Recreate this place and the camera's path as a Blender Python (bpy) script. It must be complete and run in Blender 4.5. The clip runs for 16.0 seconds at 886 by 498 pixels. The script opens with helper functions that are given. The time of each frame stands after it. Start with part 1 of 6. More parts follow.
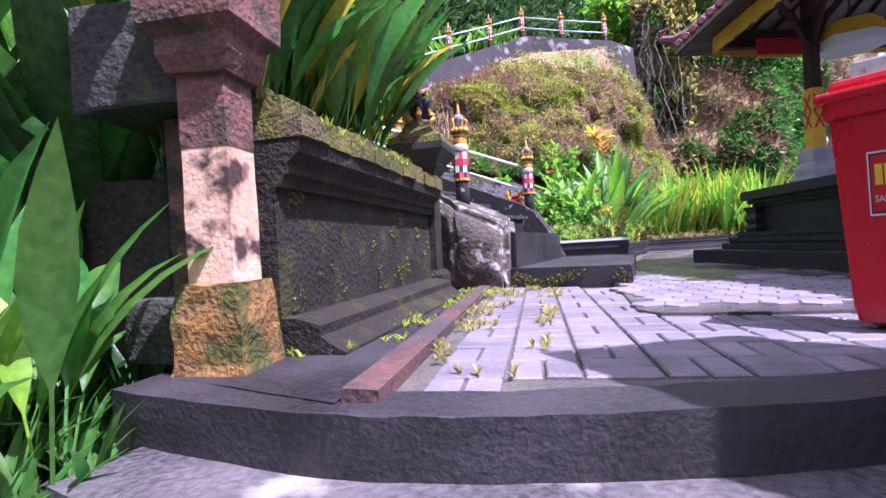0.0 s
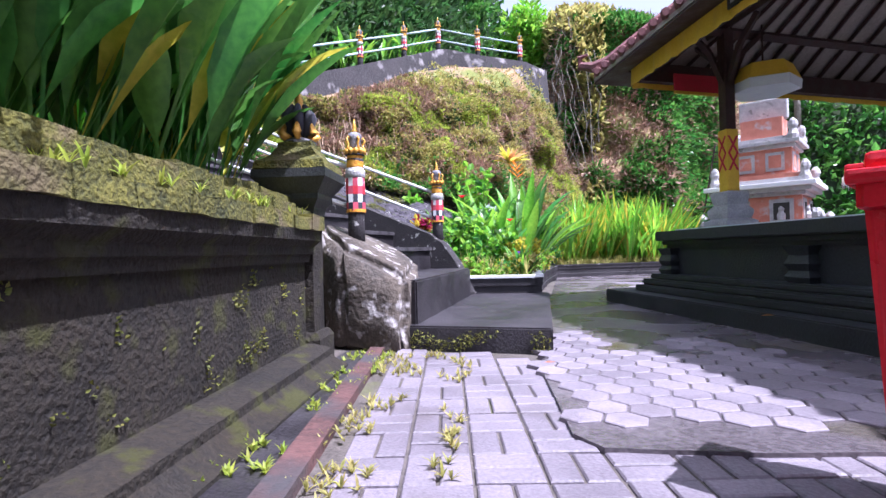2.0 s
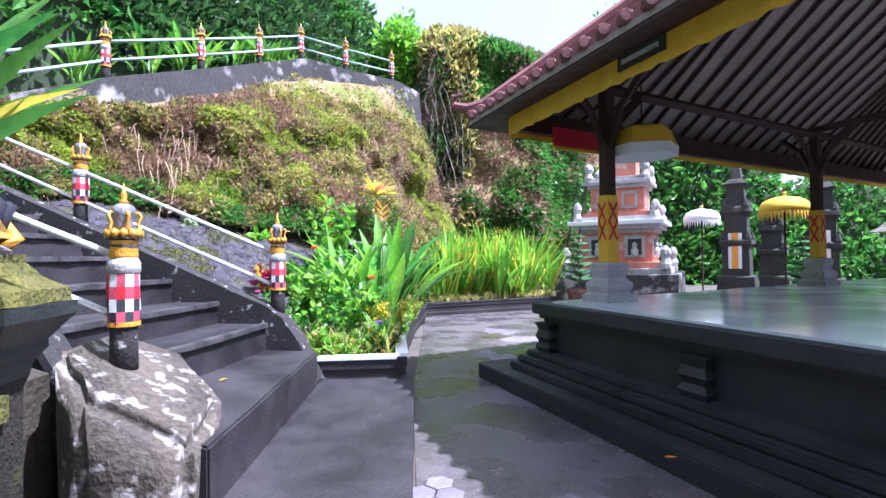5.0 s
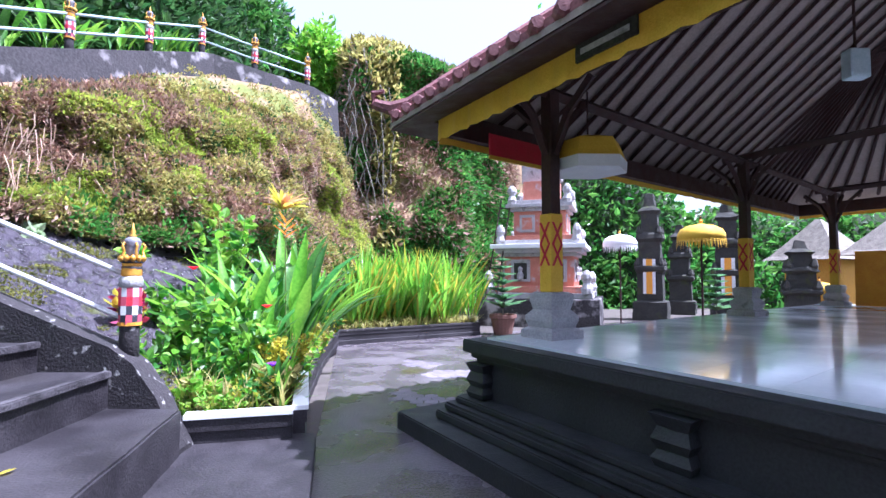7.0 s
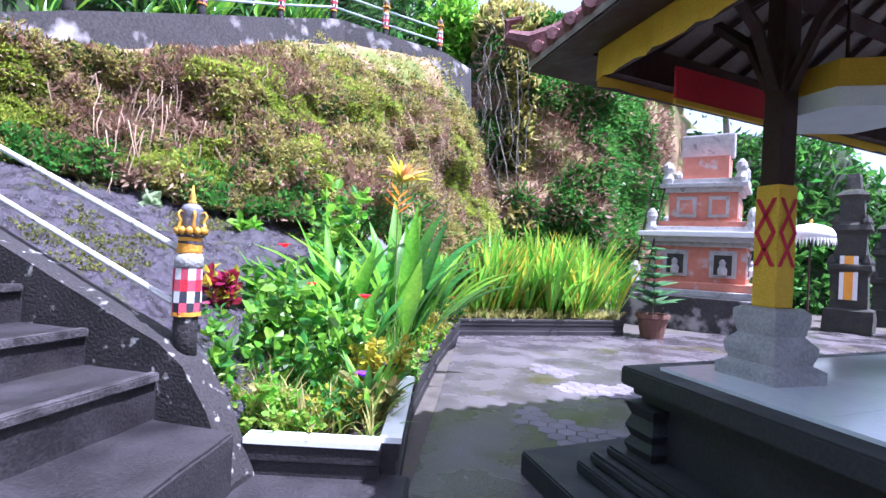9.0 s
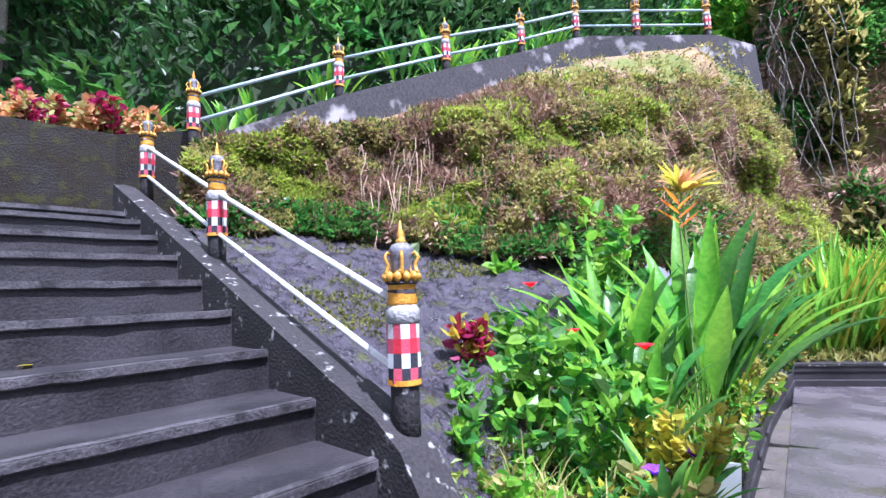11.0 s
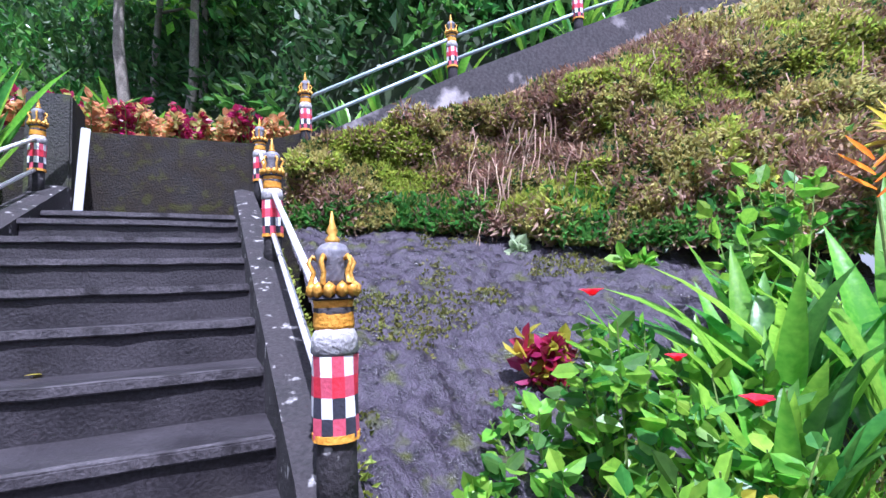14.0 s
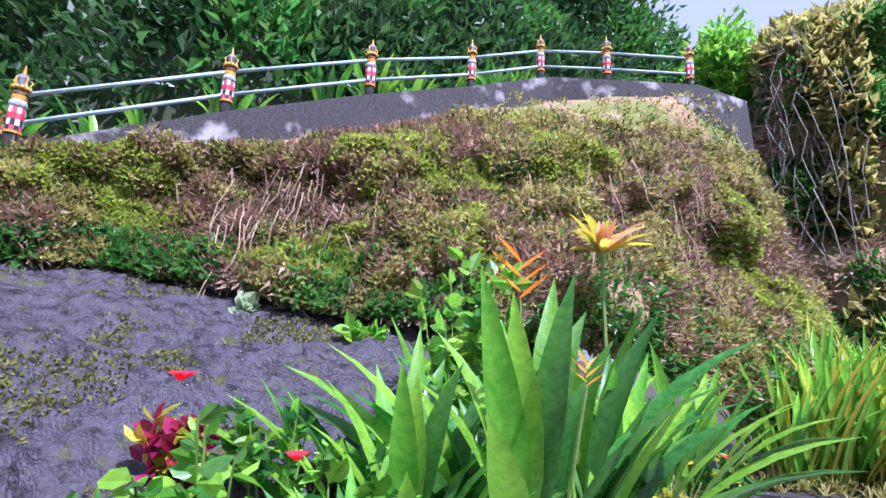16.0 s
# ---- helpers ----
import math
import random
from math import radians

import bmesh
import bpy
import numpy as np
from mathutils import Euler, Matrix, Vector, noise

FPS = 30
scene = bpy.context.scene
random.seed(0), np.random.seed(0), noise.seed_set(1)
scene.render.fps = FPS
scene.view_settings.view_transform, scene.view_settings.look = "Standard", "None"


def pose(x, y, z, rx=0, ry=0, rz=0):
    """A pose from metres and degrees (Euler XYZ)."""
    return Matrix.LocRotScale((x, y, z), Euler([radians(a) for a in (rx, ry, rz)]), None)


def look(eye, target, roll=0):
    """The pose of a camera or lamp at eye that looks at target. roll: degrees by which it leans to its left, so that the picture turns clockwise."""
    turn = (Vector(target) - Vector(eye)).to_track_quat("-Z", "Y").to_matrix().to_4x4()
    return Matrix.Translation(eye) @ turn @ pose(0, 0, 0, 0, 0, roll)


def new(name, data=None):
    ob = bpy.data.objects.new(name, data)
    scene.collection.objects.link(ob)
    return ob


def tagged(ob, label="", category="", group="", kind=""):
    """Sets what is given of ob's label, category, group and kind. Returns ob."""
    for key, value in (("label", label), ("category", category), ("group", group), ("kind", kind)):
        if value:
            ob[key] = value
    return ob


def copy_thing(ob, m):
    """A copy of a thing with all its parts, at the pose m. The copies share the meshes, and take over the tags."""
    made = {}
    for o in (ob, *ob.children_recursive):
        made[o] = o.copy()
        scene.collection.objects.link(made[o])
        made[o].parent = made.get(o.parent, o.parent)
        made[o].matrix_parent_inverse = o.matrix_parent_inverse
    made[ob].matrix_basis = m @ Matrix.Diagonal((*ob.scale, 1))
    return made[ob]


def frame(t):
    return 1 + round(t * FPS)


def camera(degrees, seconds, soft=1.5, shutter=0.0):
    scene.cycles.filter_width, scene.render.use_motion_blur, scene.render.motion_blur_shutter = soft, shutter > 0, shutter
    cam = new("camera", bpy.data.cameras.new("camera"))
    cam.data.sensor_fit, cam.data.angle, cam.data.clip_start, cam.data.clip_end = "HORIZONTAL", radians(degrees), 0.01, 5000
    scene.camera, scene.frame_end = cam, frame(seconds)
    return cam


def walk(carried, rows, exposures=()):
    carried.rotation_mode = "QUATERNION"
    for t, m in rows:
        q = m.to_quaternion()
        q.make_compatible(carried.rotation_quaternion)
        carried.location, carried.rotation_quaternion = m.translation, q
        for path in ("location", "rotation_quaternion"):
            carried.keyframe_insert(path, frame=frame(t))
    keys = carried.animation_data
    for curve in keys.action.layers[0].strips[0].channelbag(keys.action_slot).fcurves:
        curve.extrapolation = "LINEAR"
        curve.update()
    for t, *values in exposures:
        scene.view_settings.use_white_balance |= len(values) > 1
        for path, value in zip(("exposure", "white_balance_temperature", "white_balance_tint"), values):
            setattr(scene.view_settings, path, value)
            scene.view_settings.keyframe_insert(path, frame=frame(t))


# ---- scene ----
EXPOSURE = 1.12
cam = camera(82.0, 16.0)
PATH = [
    (0, (3.055, 1.983, 0.387), (1.98, 3.67, 0.384), -3.3),
    (0.5, (3.01, 2.038, 0.41), (2.087, 3.812, 0.421), -0.2),
    (1, (2.985, 2.202, 0.434), (2.115, 4.003, 0.465), -2.5),
    (1.5, (3.019, 2.337, 0.65), (2.156, 4.14, 0.577), -1.9),
    (2, (2.779, 2.796, 0.696), (2.01, 4.643, 0.711), -1.5),
    (2.5, (2.653, 3.02, 0.9), (1.975, 4.9, 0.971), -0.9),
    (3, (2.657, 3.145, 0.945), (2.2, 5.087, 1.078), 0.2),
    (3.5, (2.672, 3.298, 1.097), (2.301, 5.262, 1.148), 0.1),
    (4, (2.701, 3.353, 1.254), (2.378, 5.327, 1.255), -0.4),
    (6.5, (2.501, 4.835, 1.451), (2.251, 6.817, 1.554), -0.8),
    (7, (2.523, 4.884, 1.46), (2.553, 6.881, 1.569), 0.2),
    (7.5, (2.516, 5.192, 1.435), (2.478, 7.19, 1.497), -0.5),
    (8, (2.494, 5.573, 1.486), (2.297, 7.563, 1.505), 1.7),
    (10.5, (2.165, 6.923, 1.541), (1.083, 8.597, 1.712), -1.4),
    (11, (2.071, 7.174, 1.51), (0.683, 8.605, 1.679), -2.2),
    (11.5, (2.023, 7.419, 1.544), (0.415, 8.606, 1.636), -1.6),
    (12, (1.968, 7.596, 1.519), (0.201, 8.524, 1.638), -2.7),
    (12.5, (1.958, 7.777, 1.572), (0.101, 8.496, 1.755), -4.2),
    (13, (2.041, 7.963, 1.591), (0.133, 8.529, 1.797), -1.0),
    (13.5, (2.039, 8.162, 1.583), (0.158, 8.814, 1.771), -1.4),
    (14, (1.994, 8.4, 1.575), (0.182, 9.232, 1.735), -2.2),
    (14.5, (2.04, 8.578, 1.603), (0.36, 9.64, 1.829), 1.6),
    (15, (2.118, 8.769, 1.559), (0.567, 10.011, 1.778), 2.4),
    (15.5, (2.089, 9.051, 1.672), (0.579, 10.324, 1.986), 3.1),
    (16, (2.239, 9.341, 1.692), (0.817, 10.696, 2.069), 2.6),
]
walk(cam, [(t, look(eye, target, roll)) for t, eye, target, roll in PATH], exposures=[(0, EXPOSURE + 0.08, 5350, 38), (2, EXPOSURE + 0.12, 5350, 24), (4, EXPOSURE + 0.25, 5250, 17), (8, EXPOSURE + 0.38, 5050, 24), (11, EXPOSURE + 0.0, 5100, 20), (16, EXPOSURE - 0.2, 5050, 27)])

# ---- light ----
SUN_ELEV, SUN_AZ = 63.0, 100.0  # azimuth clockwise from +y
world = bpy.data.worlds.new("sky")
scene.world = world
world.use_nodes = True
wn, wl = world.node_tree.nodes, world.node_tree.links
sky = wn.new("ShaderNodeTexSky")
sky.sky_type, sky.sun_disc = "NISHITA", False
sky.sun_elevation, sky.sun_rotation = radians(SUN_ELEV), radians(SUN_AZ)
sky.air_density, sky.dust_density, sky.ozone_density = 0.7, 5.0, 1.0
haze = wn.new("ShaderNodeMixRGB")  # thin white cloud over the whole sky
haze.inputs[0].default_value, haze.inputs[2].default_value = 0.45, (5.8, 5.8, 5.8, 1)
wl.new(sky.outputs[0], haze.inputs[1])
wl.new(haze.outputs[0], wn["Background"].inputs[0])
wn["Background"].inputs[1].default_value = 0.115
sun = new("sun", bpy.data.lights.new("sun", "SUN"))
sun.data.energy, sun.data.angle, sun.data.color = 5.0, radians(0.6), (1.0, 0.95, 0.88)
ce = math.cos(radians(SUN_ELEV))
sun.matrix_basis = look((ce * math.sin(radians(SUN_AZ)) * 30, ce * math.cos(radians(SUN_AZ)) * 30, math.sin(radians(SUN_ELEV)) * 30), (0, 0, 0))


# ---- materials ----
def material(name, c1, c2, rough=0.8, scale=3.0, bump=0.3, fine=30.0, c3=None, mix3=0.5, scale3=1.2, metal=0.0, random_tint=0.0, island=0.0, wet=0.0):
    """Two colours mixed by noise at two scales, an optional third colour in patches, fine relief."""
    m = bpy.data.materials.new(name)
    m.use_nodes = True
    n, l = m.node_tree.nodes, m.node_tree.links
    b = n["Principled BSDF"]
    co = n.new("ShaderNodeTexCoord")
    geo = n.new("ShaderNodeNewGeometry")
    pos = geo.outputs["Position"]

    def noise_tex(sc, detail=6.0):
        t = n.new("ShaderNodeTexNoise")
        t.inputs["Scale"].default_value, t.inputs["Detail"].default_value = sc, detail
        l.new(pos, t.inputs["Vector"])
        return t.outputs["Fac"]

    def ramp(fac, lo, hi):
        r = n.new("ShaderNodeMapRange")
        r.inputs[1].default_value, r.inputs[2].default_value = lo, hi
        l.new(fac, r.inputs[0])
        return r.outputs[0]

    def mix(fac, a, bb):
        x = n.new("ShaderNodeMix")
        x.data_type = "RGBA"
        l.new(fac, x.inputs[0])
        for k, v in ((6, a), (7, bb)):
            if isinstance(v, tuple):
                x.inputs[k].default_value = (*v, 1)
            else:
                l.new(v, x.inputs[k])
        return x.outputs[2]

    big, small = noise_tex(scale), noise_tex(fine, 8.0)
    add = n.new("ShaderNodeMath")
    add.operation = "ADD"
    l.new(big, add.inputs[0])
    l.new(small, add.inputs[1])
    col = mix(ramp(add.outputs[0], 0.75, 1.25), c1, c2)
    if c3:
        col = mix(ramp(noise_tex(scale3, 9.0), mix3, mix3 + 0.12), col, c3)
    if random_tint or island:
        hsv = n.new("ShaderNodeHueSaturation")
        src = n.new("ShaderNodeObjectInfo").outputs["Random"] if random_tint else geo.outputs["Random Per Island"]
        r = n.new("ShaderNodeMapRange")
        k = random_tint or island
        r.inputs[3].default_value, r.inputs[4].default_value = 1 - k, 1 + k
        l.new(src, r.inputs[0])
        l.new(r.outputs[0], hsv.inputs["Value"])
        l.new(col, hsv.inputs["Color"])
        if island:
            r2 = n.new("ShaderNodeMapRange")
            r2.inputs[3].default_value, r2.inputs[4].default_value = 0.5 - island * 0.07, 0.5 + island * 0.05
            mul = n.new("ShaderNodeMath")
            mul.operation = "FRACT"
            m7 = n.new("ShaderNodeMath")
            m7.operation = "MULTIPLY"
            m7.inputs[1].default_value = 7.31
            l.new(src, m7.inputs[0])
            l.new(m7.outputs[0], mul.inputs[0])
            l.new(mul.outputs[0], r2.inputs[0])
            l.new(r2.outputs[0], hsv.inputs["Hue"])
        col = hsv.outputs[0]
    l.new(col, b.inputs["Base Color"])
    b.inputs["Metallic"].default_value = metal
    rr = n.new("ShaderNodeMapRange")
    rr.inputs[3].default_value, rr.inputs[4].default_value = max(0.05, rough - 0.15 - wet), min(1, rough + 0.12)
    l.new(ramp(big, 0.35, 0.65), rr.inputs[0])
    l.new(rr.outputs[0], b.inputs["Roughness"])
    if bump:
        bp = n.new("ShaderNodeBump")
        bp.inputs["Strength"].default_value, bp.inputs["Distance"].default_value = bump, 0.02
        l.new(add.outputs[0], bp.inputs["Height"])
        l.new(bp.outputs[0], b.inputs["Normal"])
    return m


def leaf_material(name, c1, c2, rough=0.4, trans=0.42, island=0.35):
    m = material(name, c1, c2, rough, 2.0, 0.15, 25.0, island=island)
    n, l = m.node_tree.nodes, m.node_tree.links
    b, out = n["Principled BSDF"], n["Material Output"]
    tr = n.new("ShaderNodeBsdfTranslucent")
    src = b.inputs["Base Color"].links[0].from_socket
    br = n.new("ShaderNodeHueSaturation")
    br.inputs["Value"].default_value = 1.6
    l.new(src, br.inputs["Color"])
    l.new(br.outputs[0], tr.inputs["Color"])
    mx = n.new("ShaderNodeMixShader")
    mx.inputs[0].default_value = trans
    l.new(b.outputs[0], mx.inputs[1])
    l.new(tr.outputs[0], mx.inputs[2])
    l.new(mx.outputs[0], out.inputs[0])
    return m


CONCRETE = material("dark_concrete", (0.012, 0.0102, 0.0128), (0.042, 0.036, 0.043), 0.62, 2.2, 0.35, 60, c3=(0.03, 0.026, 0.028), mix3=0.6)
CONCRETE_LICHEN = material("lichen_concrete", (0.014, 0.012, 0.014), (0.042, 0.036, 0.04), 0.85, 3, 0.5, 50, c3=(0.5, 0.48, 0.47), mix3=0.62, scale3=13)
WALL_STONE = material("mossy_wall_stone", (0.007, 0.005, 0.004), (0.026, 0.019, 0.012), 0.9, 3.5, 0.9, 45, c3=(0.036, 0.036, 0.007), mix3=0.54, scale3=7.0)
MOSS = material("moss", (0.03, 0.034, 0.007), (0.17, 0.155, 0.026), 0.95, 6, 0.9, 60, c3=(0.13, 0.1, 0.05), mix3=0.55, scale3=4)
PAVER = material("paver", (0.14, 0.12, 0.145), (0.23, 0.2, 0.235), 0.62, 2.5, 0.3, 70, c3=(0.12, 0.1, 0.11), mix3=0.58, scale3=1.5, random_tint=0.16)
JOINT = material("joint_soil", (0.06, 0.05, 0.045), (0.13, 0.11, 0.1), 0.85, 4, 0.4, 60, c3=(0.1, 0.11, 0.03), mix3=0.6, scale3=2.5)
WETGROUND = material("wet_ground", (0.065, 0.056, 0.063), (0.16, 0.138, 0.152), 0.36, 1.4, 0.3, 45, c3=(0.07, 0.062, 0.03), mix3=0.56, scale3=1.1, wet=0.2)
BLACKSTONE = material("black_volcanic_stone", (0.016, 0.018, 0.02), (0.035, 0.038, 0.04), 0.6, 3, 0.25, 60, c3=(0.05, 0.055, 0.03), mix3=0.66)
WHITETILE = material("polished_white_tile", (0.68, 0.73, 0.78), (0.76, 0.8, 0.84), 0.09, 1.2, 0.02, 20)
TIMBER = material("dark_red_timber", (0.025, 0.011, 0.009), (0.055, 0.021, 0.018), 0.7, 6, 0.2, 40)
CEILING = material("ceiling_board", (0.24, 0.2, 0.175), (0.34, 0.29, 0.255), 0.8, 2, 0.1, 30)
GOLD = material("yellow_cloth", (0.72, 0.42, 0.02), (0.85, 0.55, 0.05), 0.75, 5, 0.3, 70)
ORANGE = material("orange_cloth", (0.75, 0.3, 0.02), (0.85, 0.42, 0.05), 0.7, 6, 0.4, 60)
REDCLOTH = material("red_cloth", (0.5, 0.015, 0.03), (0.65, 0.03, 0.06), 0.7, 6, 0.2, 80)
WHITECLOTH = material("white_cloth", (0.72, 0.72, 0.74), (0.82, 0.82, 0.83), 0.8, 6, 0.2, 80)
BLACKCLOTH = material("black_cloth", (0.02, 0.02, 0.03), (0.04, 0.04, 0.06), 0.8, 6, 0.2, 80)
GREYCLOTH = material("grey_cloth", (0.25, 0.25, 0.28), (0.33, 0.33, 0.36), 0.8, 6, 0.2, 80)
PINKCLOTH = material("pink_cloth", (0.5, 0.06, 0.1), (0.6, 0.1, 0.16), 0.8, 6, 0.2, 80)
GREYSTONE = material("carved_grey_stone", (0.32, 0.31, 0.32), (0.5, 0.48, 0.49), 0.85, 6, 0.6, 50, c3=(0.16, 0.16, 0.15), mix3=0.6, scale3=5)
DARKSTONE = material("old_dark_stone", (0.02, 0.02, 0.018), (0.06, 0.058, 0.05), 0.9, 4, 0.8, 40, c3=(0.06, 0.07, 0.022), mix3=0.58, scale3=3)
REDBRICK = material("red_brick_face", (0.45, 0.15, 0.1), (0.6, 0.24, 0.17), 0.85, 5, 0.3, 60, c3=(0.5, 0.42, 0.42), mix3=0.58, scale3=3)
PINKPLASTER = material("weathered_red_brick", (0.09, 0.042, 0.036), (0.22, 0.1, 0.08), 0.85, 4, 0.7, 45, c3=(0.035, 0.035, 0.02), mix3=0.5, scale3=6)
PEACH = material("worn_peach_plaster", (0.62, 0.36, 0.24), (0.72, 0.5, 0.36), 0.8, 5, 0.3, 50, c3=(0.06, 0.032, 0.028), mix3=0.5, scale3=8)
LICHEN_ORANGE = material("lichened_stone", (0.1, 0.06, 0.03), (0.34, 0.17, 0.035), 0.9, 9, 0.9, 50, c3=(0.07, 0.075, 0.014), mix3=0.48, scale3=8)
ROOFTILE = material("clay_roof_tile", (0.13, 0.05, 0.055), (0.26, 0.11, 0.11), 0.75, 4, 0.3, 40, random_tint=0.2)
BINRED = material("red_plastic", (0.62, 0.008, 0.02), (0.7, 0.015, 0.03), 0.38, 3, 0.05, 90)
RUBBER = material("black_rubber", (0.012, 0.012, 0.013), (0.03, 0.03, 0.03), 0.7, 5, 0.1, 60)
YELLOW = material("yellow_print", (0.85, 0.68, 0.02), (0.88, 0.72, 0.03), 0.5, 3, 0.0, 30)
WHITE = material("white_paint", (0.75, 0.75, 0.77), (0.82, 0.82, 0.83), 0.6, 4, 0.1, 60)
PIPEWHITE = material("flaking_white_pipe", (0.62, 0.62, 0.64), (0.78, 0.78, 0.78), 0.55, 9, 0.1, 60, c3=(0.16, 0.15, 0.15), mix3=0.57, scale3=14)
PIPEBLUE = material("pale_blue_pipe", (0.36, 0.48, 0.52), (0.5, 0.6, 0.64), 0.5, 6, 0.1, 60)
GOLDPAINT = material("gold_paint", (0.6, 0.28, 0.03), (0.75, 0.42, 0.08), 0.45, 12, 0.3, 60, metal=0.3)
LOTUSGREY = material("grey_lotus_paint", (0.1, 0.1, 0.13), (0.28, 0.27, 0.3), 0.6, 14, 0.3, 60)
WETROCK = material("wet_dark_rock", (0.01, 0.008, 0.012), (0.068, 0.055, 0.08), 0.5, 9, 1.0, 55, c3=(0.05, 0.056, 0.01), mix3=0.57, scale3=6, wet=0.14)
CLIFF = material("cliff_soil", (0.19, 0.12, 0.07), (0.4, 0.26, 0.15), 0.95, 1.6, 1.0, 14, c3=(0.15, 0.17, 0.035), mix3=0.46, scale3=1.1)
OLDWALL = material("stained_render_wall", (0.016, 0.014, 0.016), (0.065, 0.058, 0.062), 0.9, 1.4, 0.4, 25, c3=(0.36, 0.33, 0.34), mix3=0.54, scale3=2.2)
SOIL = material("garden_soil", (0.025, 0.02, 0.015), (0.07, 0.055, 0.04), 0.95, 3, 0.8, 30)
# sheet behind hill and grove leaves, shade put into its dark green
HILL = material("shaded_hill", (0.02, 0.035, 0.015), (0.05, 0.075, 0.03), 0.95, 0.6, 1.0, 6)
BARK = material("bark", (0.12, 0.1, 0.08), (0.3, 0.27, 0.23), 0.9, 5, 0.6, 40)
TERRACOTTA = material("terracotta", (0.13, 0.06, 0.045), (0.2, 0.1, 0.075), 0.8, 5, 0.3, 50)
STEM = material("green_stem", (0.12, 0.2, 0.04), (0.22, 0.3, 0.08), 0.6, 8, 0.1, 40)
LEAF_DEEP = leaf_material("deep_green_leaf", (0.04, 0.14, 0.025), (0.1, 0.26, 0.045))
LEAF_FRESH = leaf_material("fresh_green_leaf", (0.12, 0.32, 0.025), (0.26, 0.5, 0.05))
LEAF_YELLOW = leaf_material("yellowing_leaf", (0.38, 0.36, 0.03), (0.55, 0.48, 0.06))
LEAF_OLIVE = leaf_material("olive_scrub_leaf", (0.25, 0.24, 0.06), (0.44, 0.4, 0.14), 0.6)
LEAF_MOSSY = leaf_material("mossy_fern_leaf", (0.2, 0.27, 0.03), (0.4, 0.46, 0.08), 0.6)
LEAF_PALE = leaf_material("pale_variegated_leaf", (0.3, 0.42, 0.22), (0.55, 0.62, 0.45), 0.5)
LEAF_DRY = leaf_material("dry_brown_leaf", (0.25, 0.165, 0.11), (0.42, 0.29, 0.21), 0.8, 0.2)
# forest green, also used to paint shade at the gate and cliff hollows
LEAF_FOREST_SHADE = leaf_material("forest_shade_leaf", (0.02, 0.06, 0.018), (0.06, 0.14, 0.035), 0.5)
LEAF_RED = leaf_material("crimson_leaf", (0.22, 0.012, 0.04), (0.4, 0.03, 0.1))
LEAF_PEACH = leaf_material("peach_leaf", (0.5, 0.25, 0.1), (0.62, 0.36, 0.16))
PETAL_RED = leaf_material("red_petal", (0.65, 0.02, 0.06), (0.8, 0.05, 0.1), island=0.1)
PETAL_ORANGE = leaf_material("orange_petal", (0.8, 0.2, 0.02), (0.85, 0.35, 0.04), island=0.1)
PETAL_PURPLE = leaf_material("purple_petal", (0.2, 0.04, 0.5), (0.3, 0.08, 0.6), island=0.1)
WORN = material("worn_step_edge", (0.03, 0.026, 0.031), (0.1, 0.09, 0.1), 0.7, 6, 0.4, 60, c3=(0.02, 0.017, 0.02), mix3=0.55, scale3=5)
WETCRACK = material("wet_stained_concrete", (0.05, 0.045, 0.05), (0.15, 0.135, 0.145), 0.35, 2.0, 0.4, 40, c3=(0.42, 0.38, 0.38), mix3=0.58, scale3=3.0, wet=0.2)
LEAF_MOSSDARK = leaf_material("dark_moss_leaf", (0.08, 0.095, 0.015), (0.2, 0.2, 0.04), 0.8, 0.2)
LEAF_CONIFER = leaf_material("blue_green_needle", (0.05, 0.13, 0.06), (0.12, 0.25, 0.1))


KERBRED = material("worn_red_kerb", (0.05, 0.026, 0.026), (0.13, 0.06, 0.055), 0.8, 3, 0.5, 40, c3=(0.05, 0.045, 0.05), mix3=0.5, scale3=2)


# ---- mesh helpers ----
def part(name, bm, mat, parent=None, label="", smooth=False):
    me = bpy.data.meshes.new(name)
    bmesh.ops.recalc_face_normals(bm, faces=bm.faces)
    bm.to_mesh(me)
    bm.free()
    if smooth:
        for f in me.polygons:
            f.use_smooth = True
    me.materials.append(mat)
    ob = new(name, me)
    if parent:
        ob.parent = parent
    if label:
        ob["label"] = label
    return ob


def mesh_part(name, verts, faces, mat, parent=None, label="", smooth=False):
    me = bpy.data.meshes.new(name)
    me.from_pydata([tuple(v) for v in verts], [], [tuple(f) for f in faces])
    if smooth:
        me.polygons.foreach_set("use_smooth", [True] * len(me.polygons))
    me.materials.append(mat)
    ob = new(name, me)
    if parent:
        ob.parent = parent
    if label:
        ob["label"] = label
    return ob


def empty(name, m, label, category, group="", kind=""):
    ob = new(name)
    ob.matrix_basis = m
    return tagged(ob, label, category, group, kind)


def add_box(bm, lo, hi, m=None, bevel=0.0):
    c, s = [(a + b) / 2 for a, b in zip(lo, hi)], [max(1e-4, b - a) for a, b in zip(lo, hi)]
    r = bmesh.ops.create_cube(bm, size=1, matrix=(m or Matrix()) @ Matrix.Translation(c) @ Matrix.Diagonal((*s, 1)))
    if bevel:
        es = list({e for v in r["verts"] for e in v.link_edges})
        bmesh.ops.bevel(bm, geom=es, offset=bevel, segments=2, affect="EDGES", profile=0.6)
    return bm


def box(lo, hi, m=None, bevel=0.0):
    return add_box(bmesh.new(), lo, hi, m, bevel)


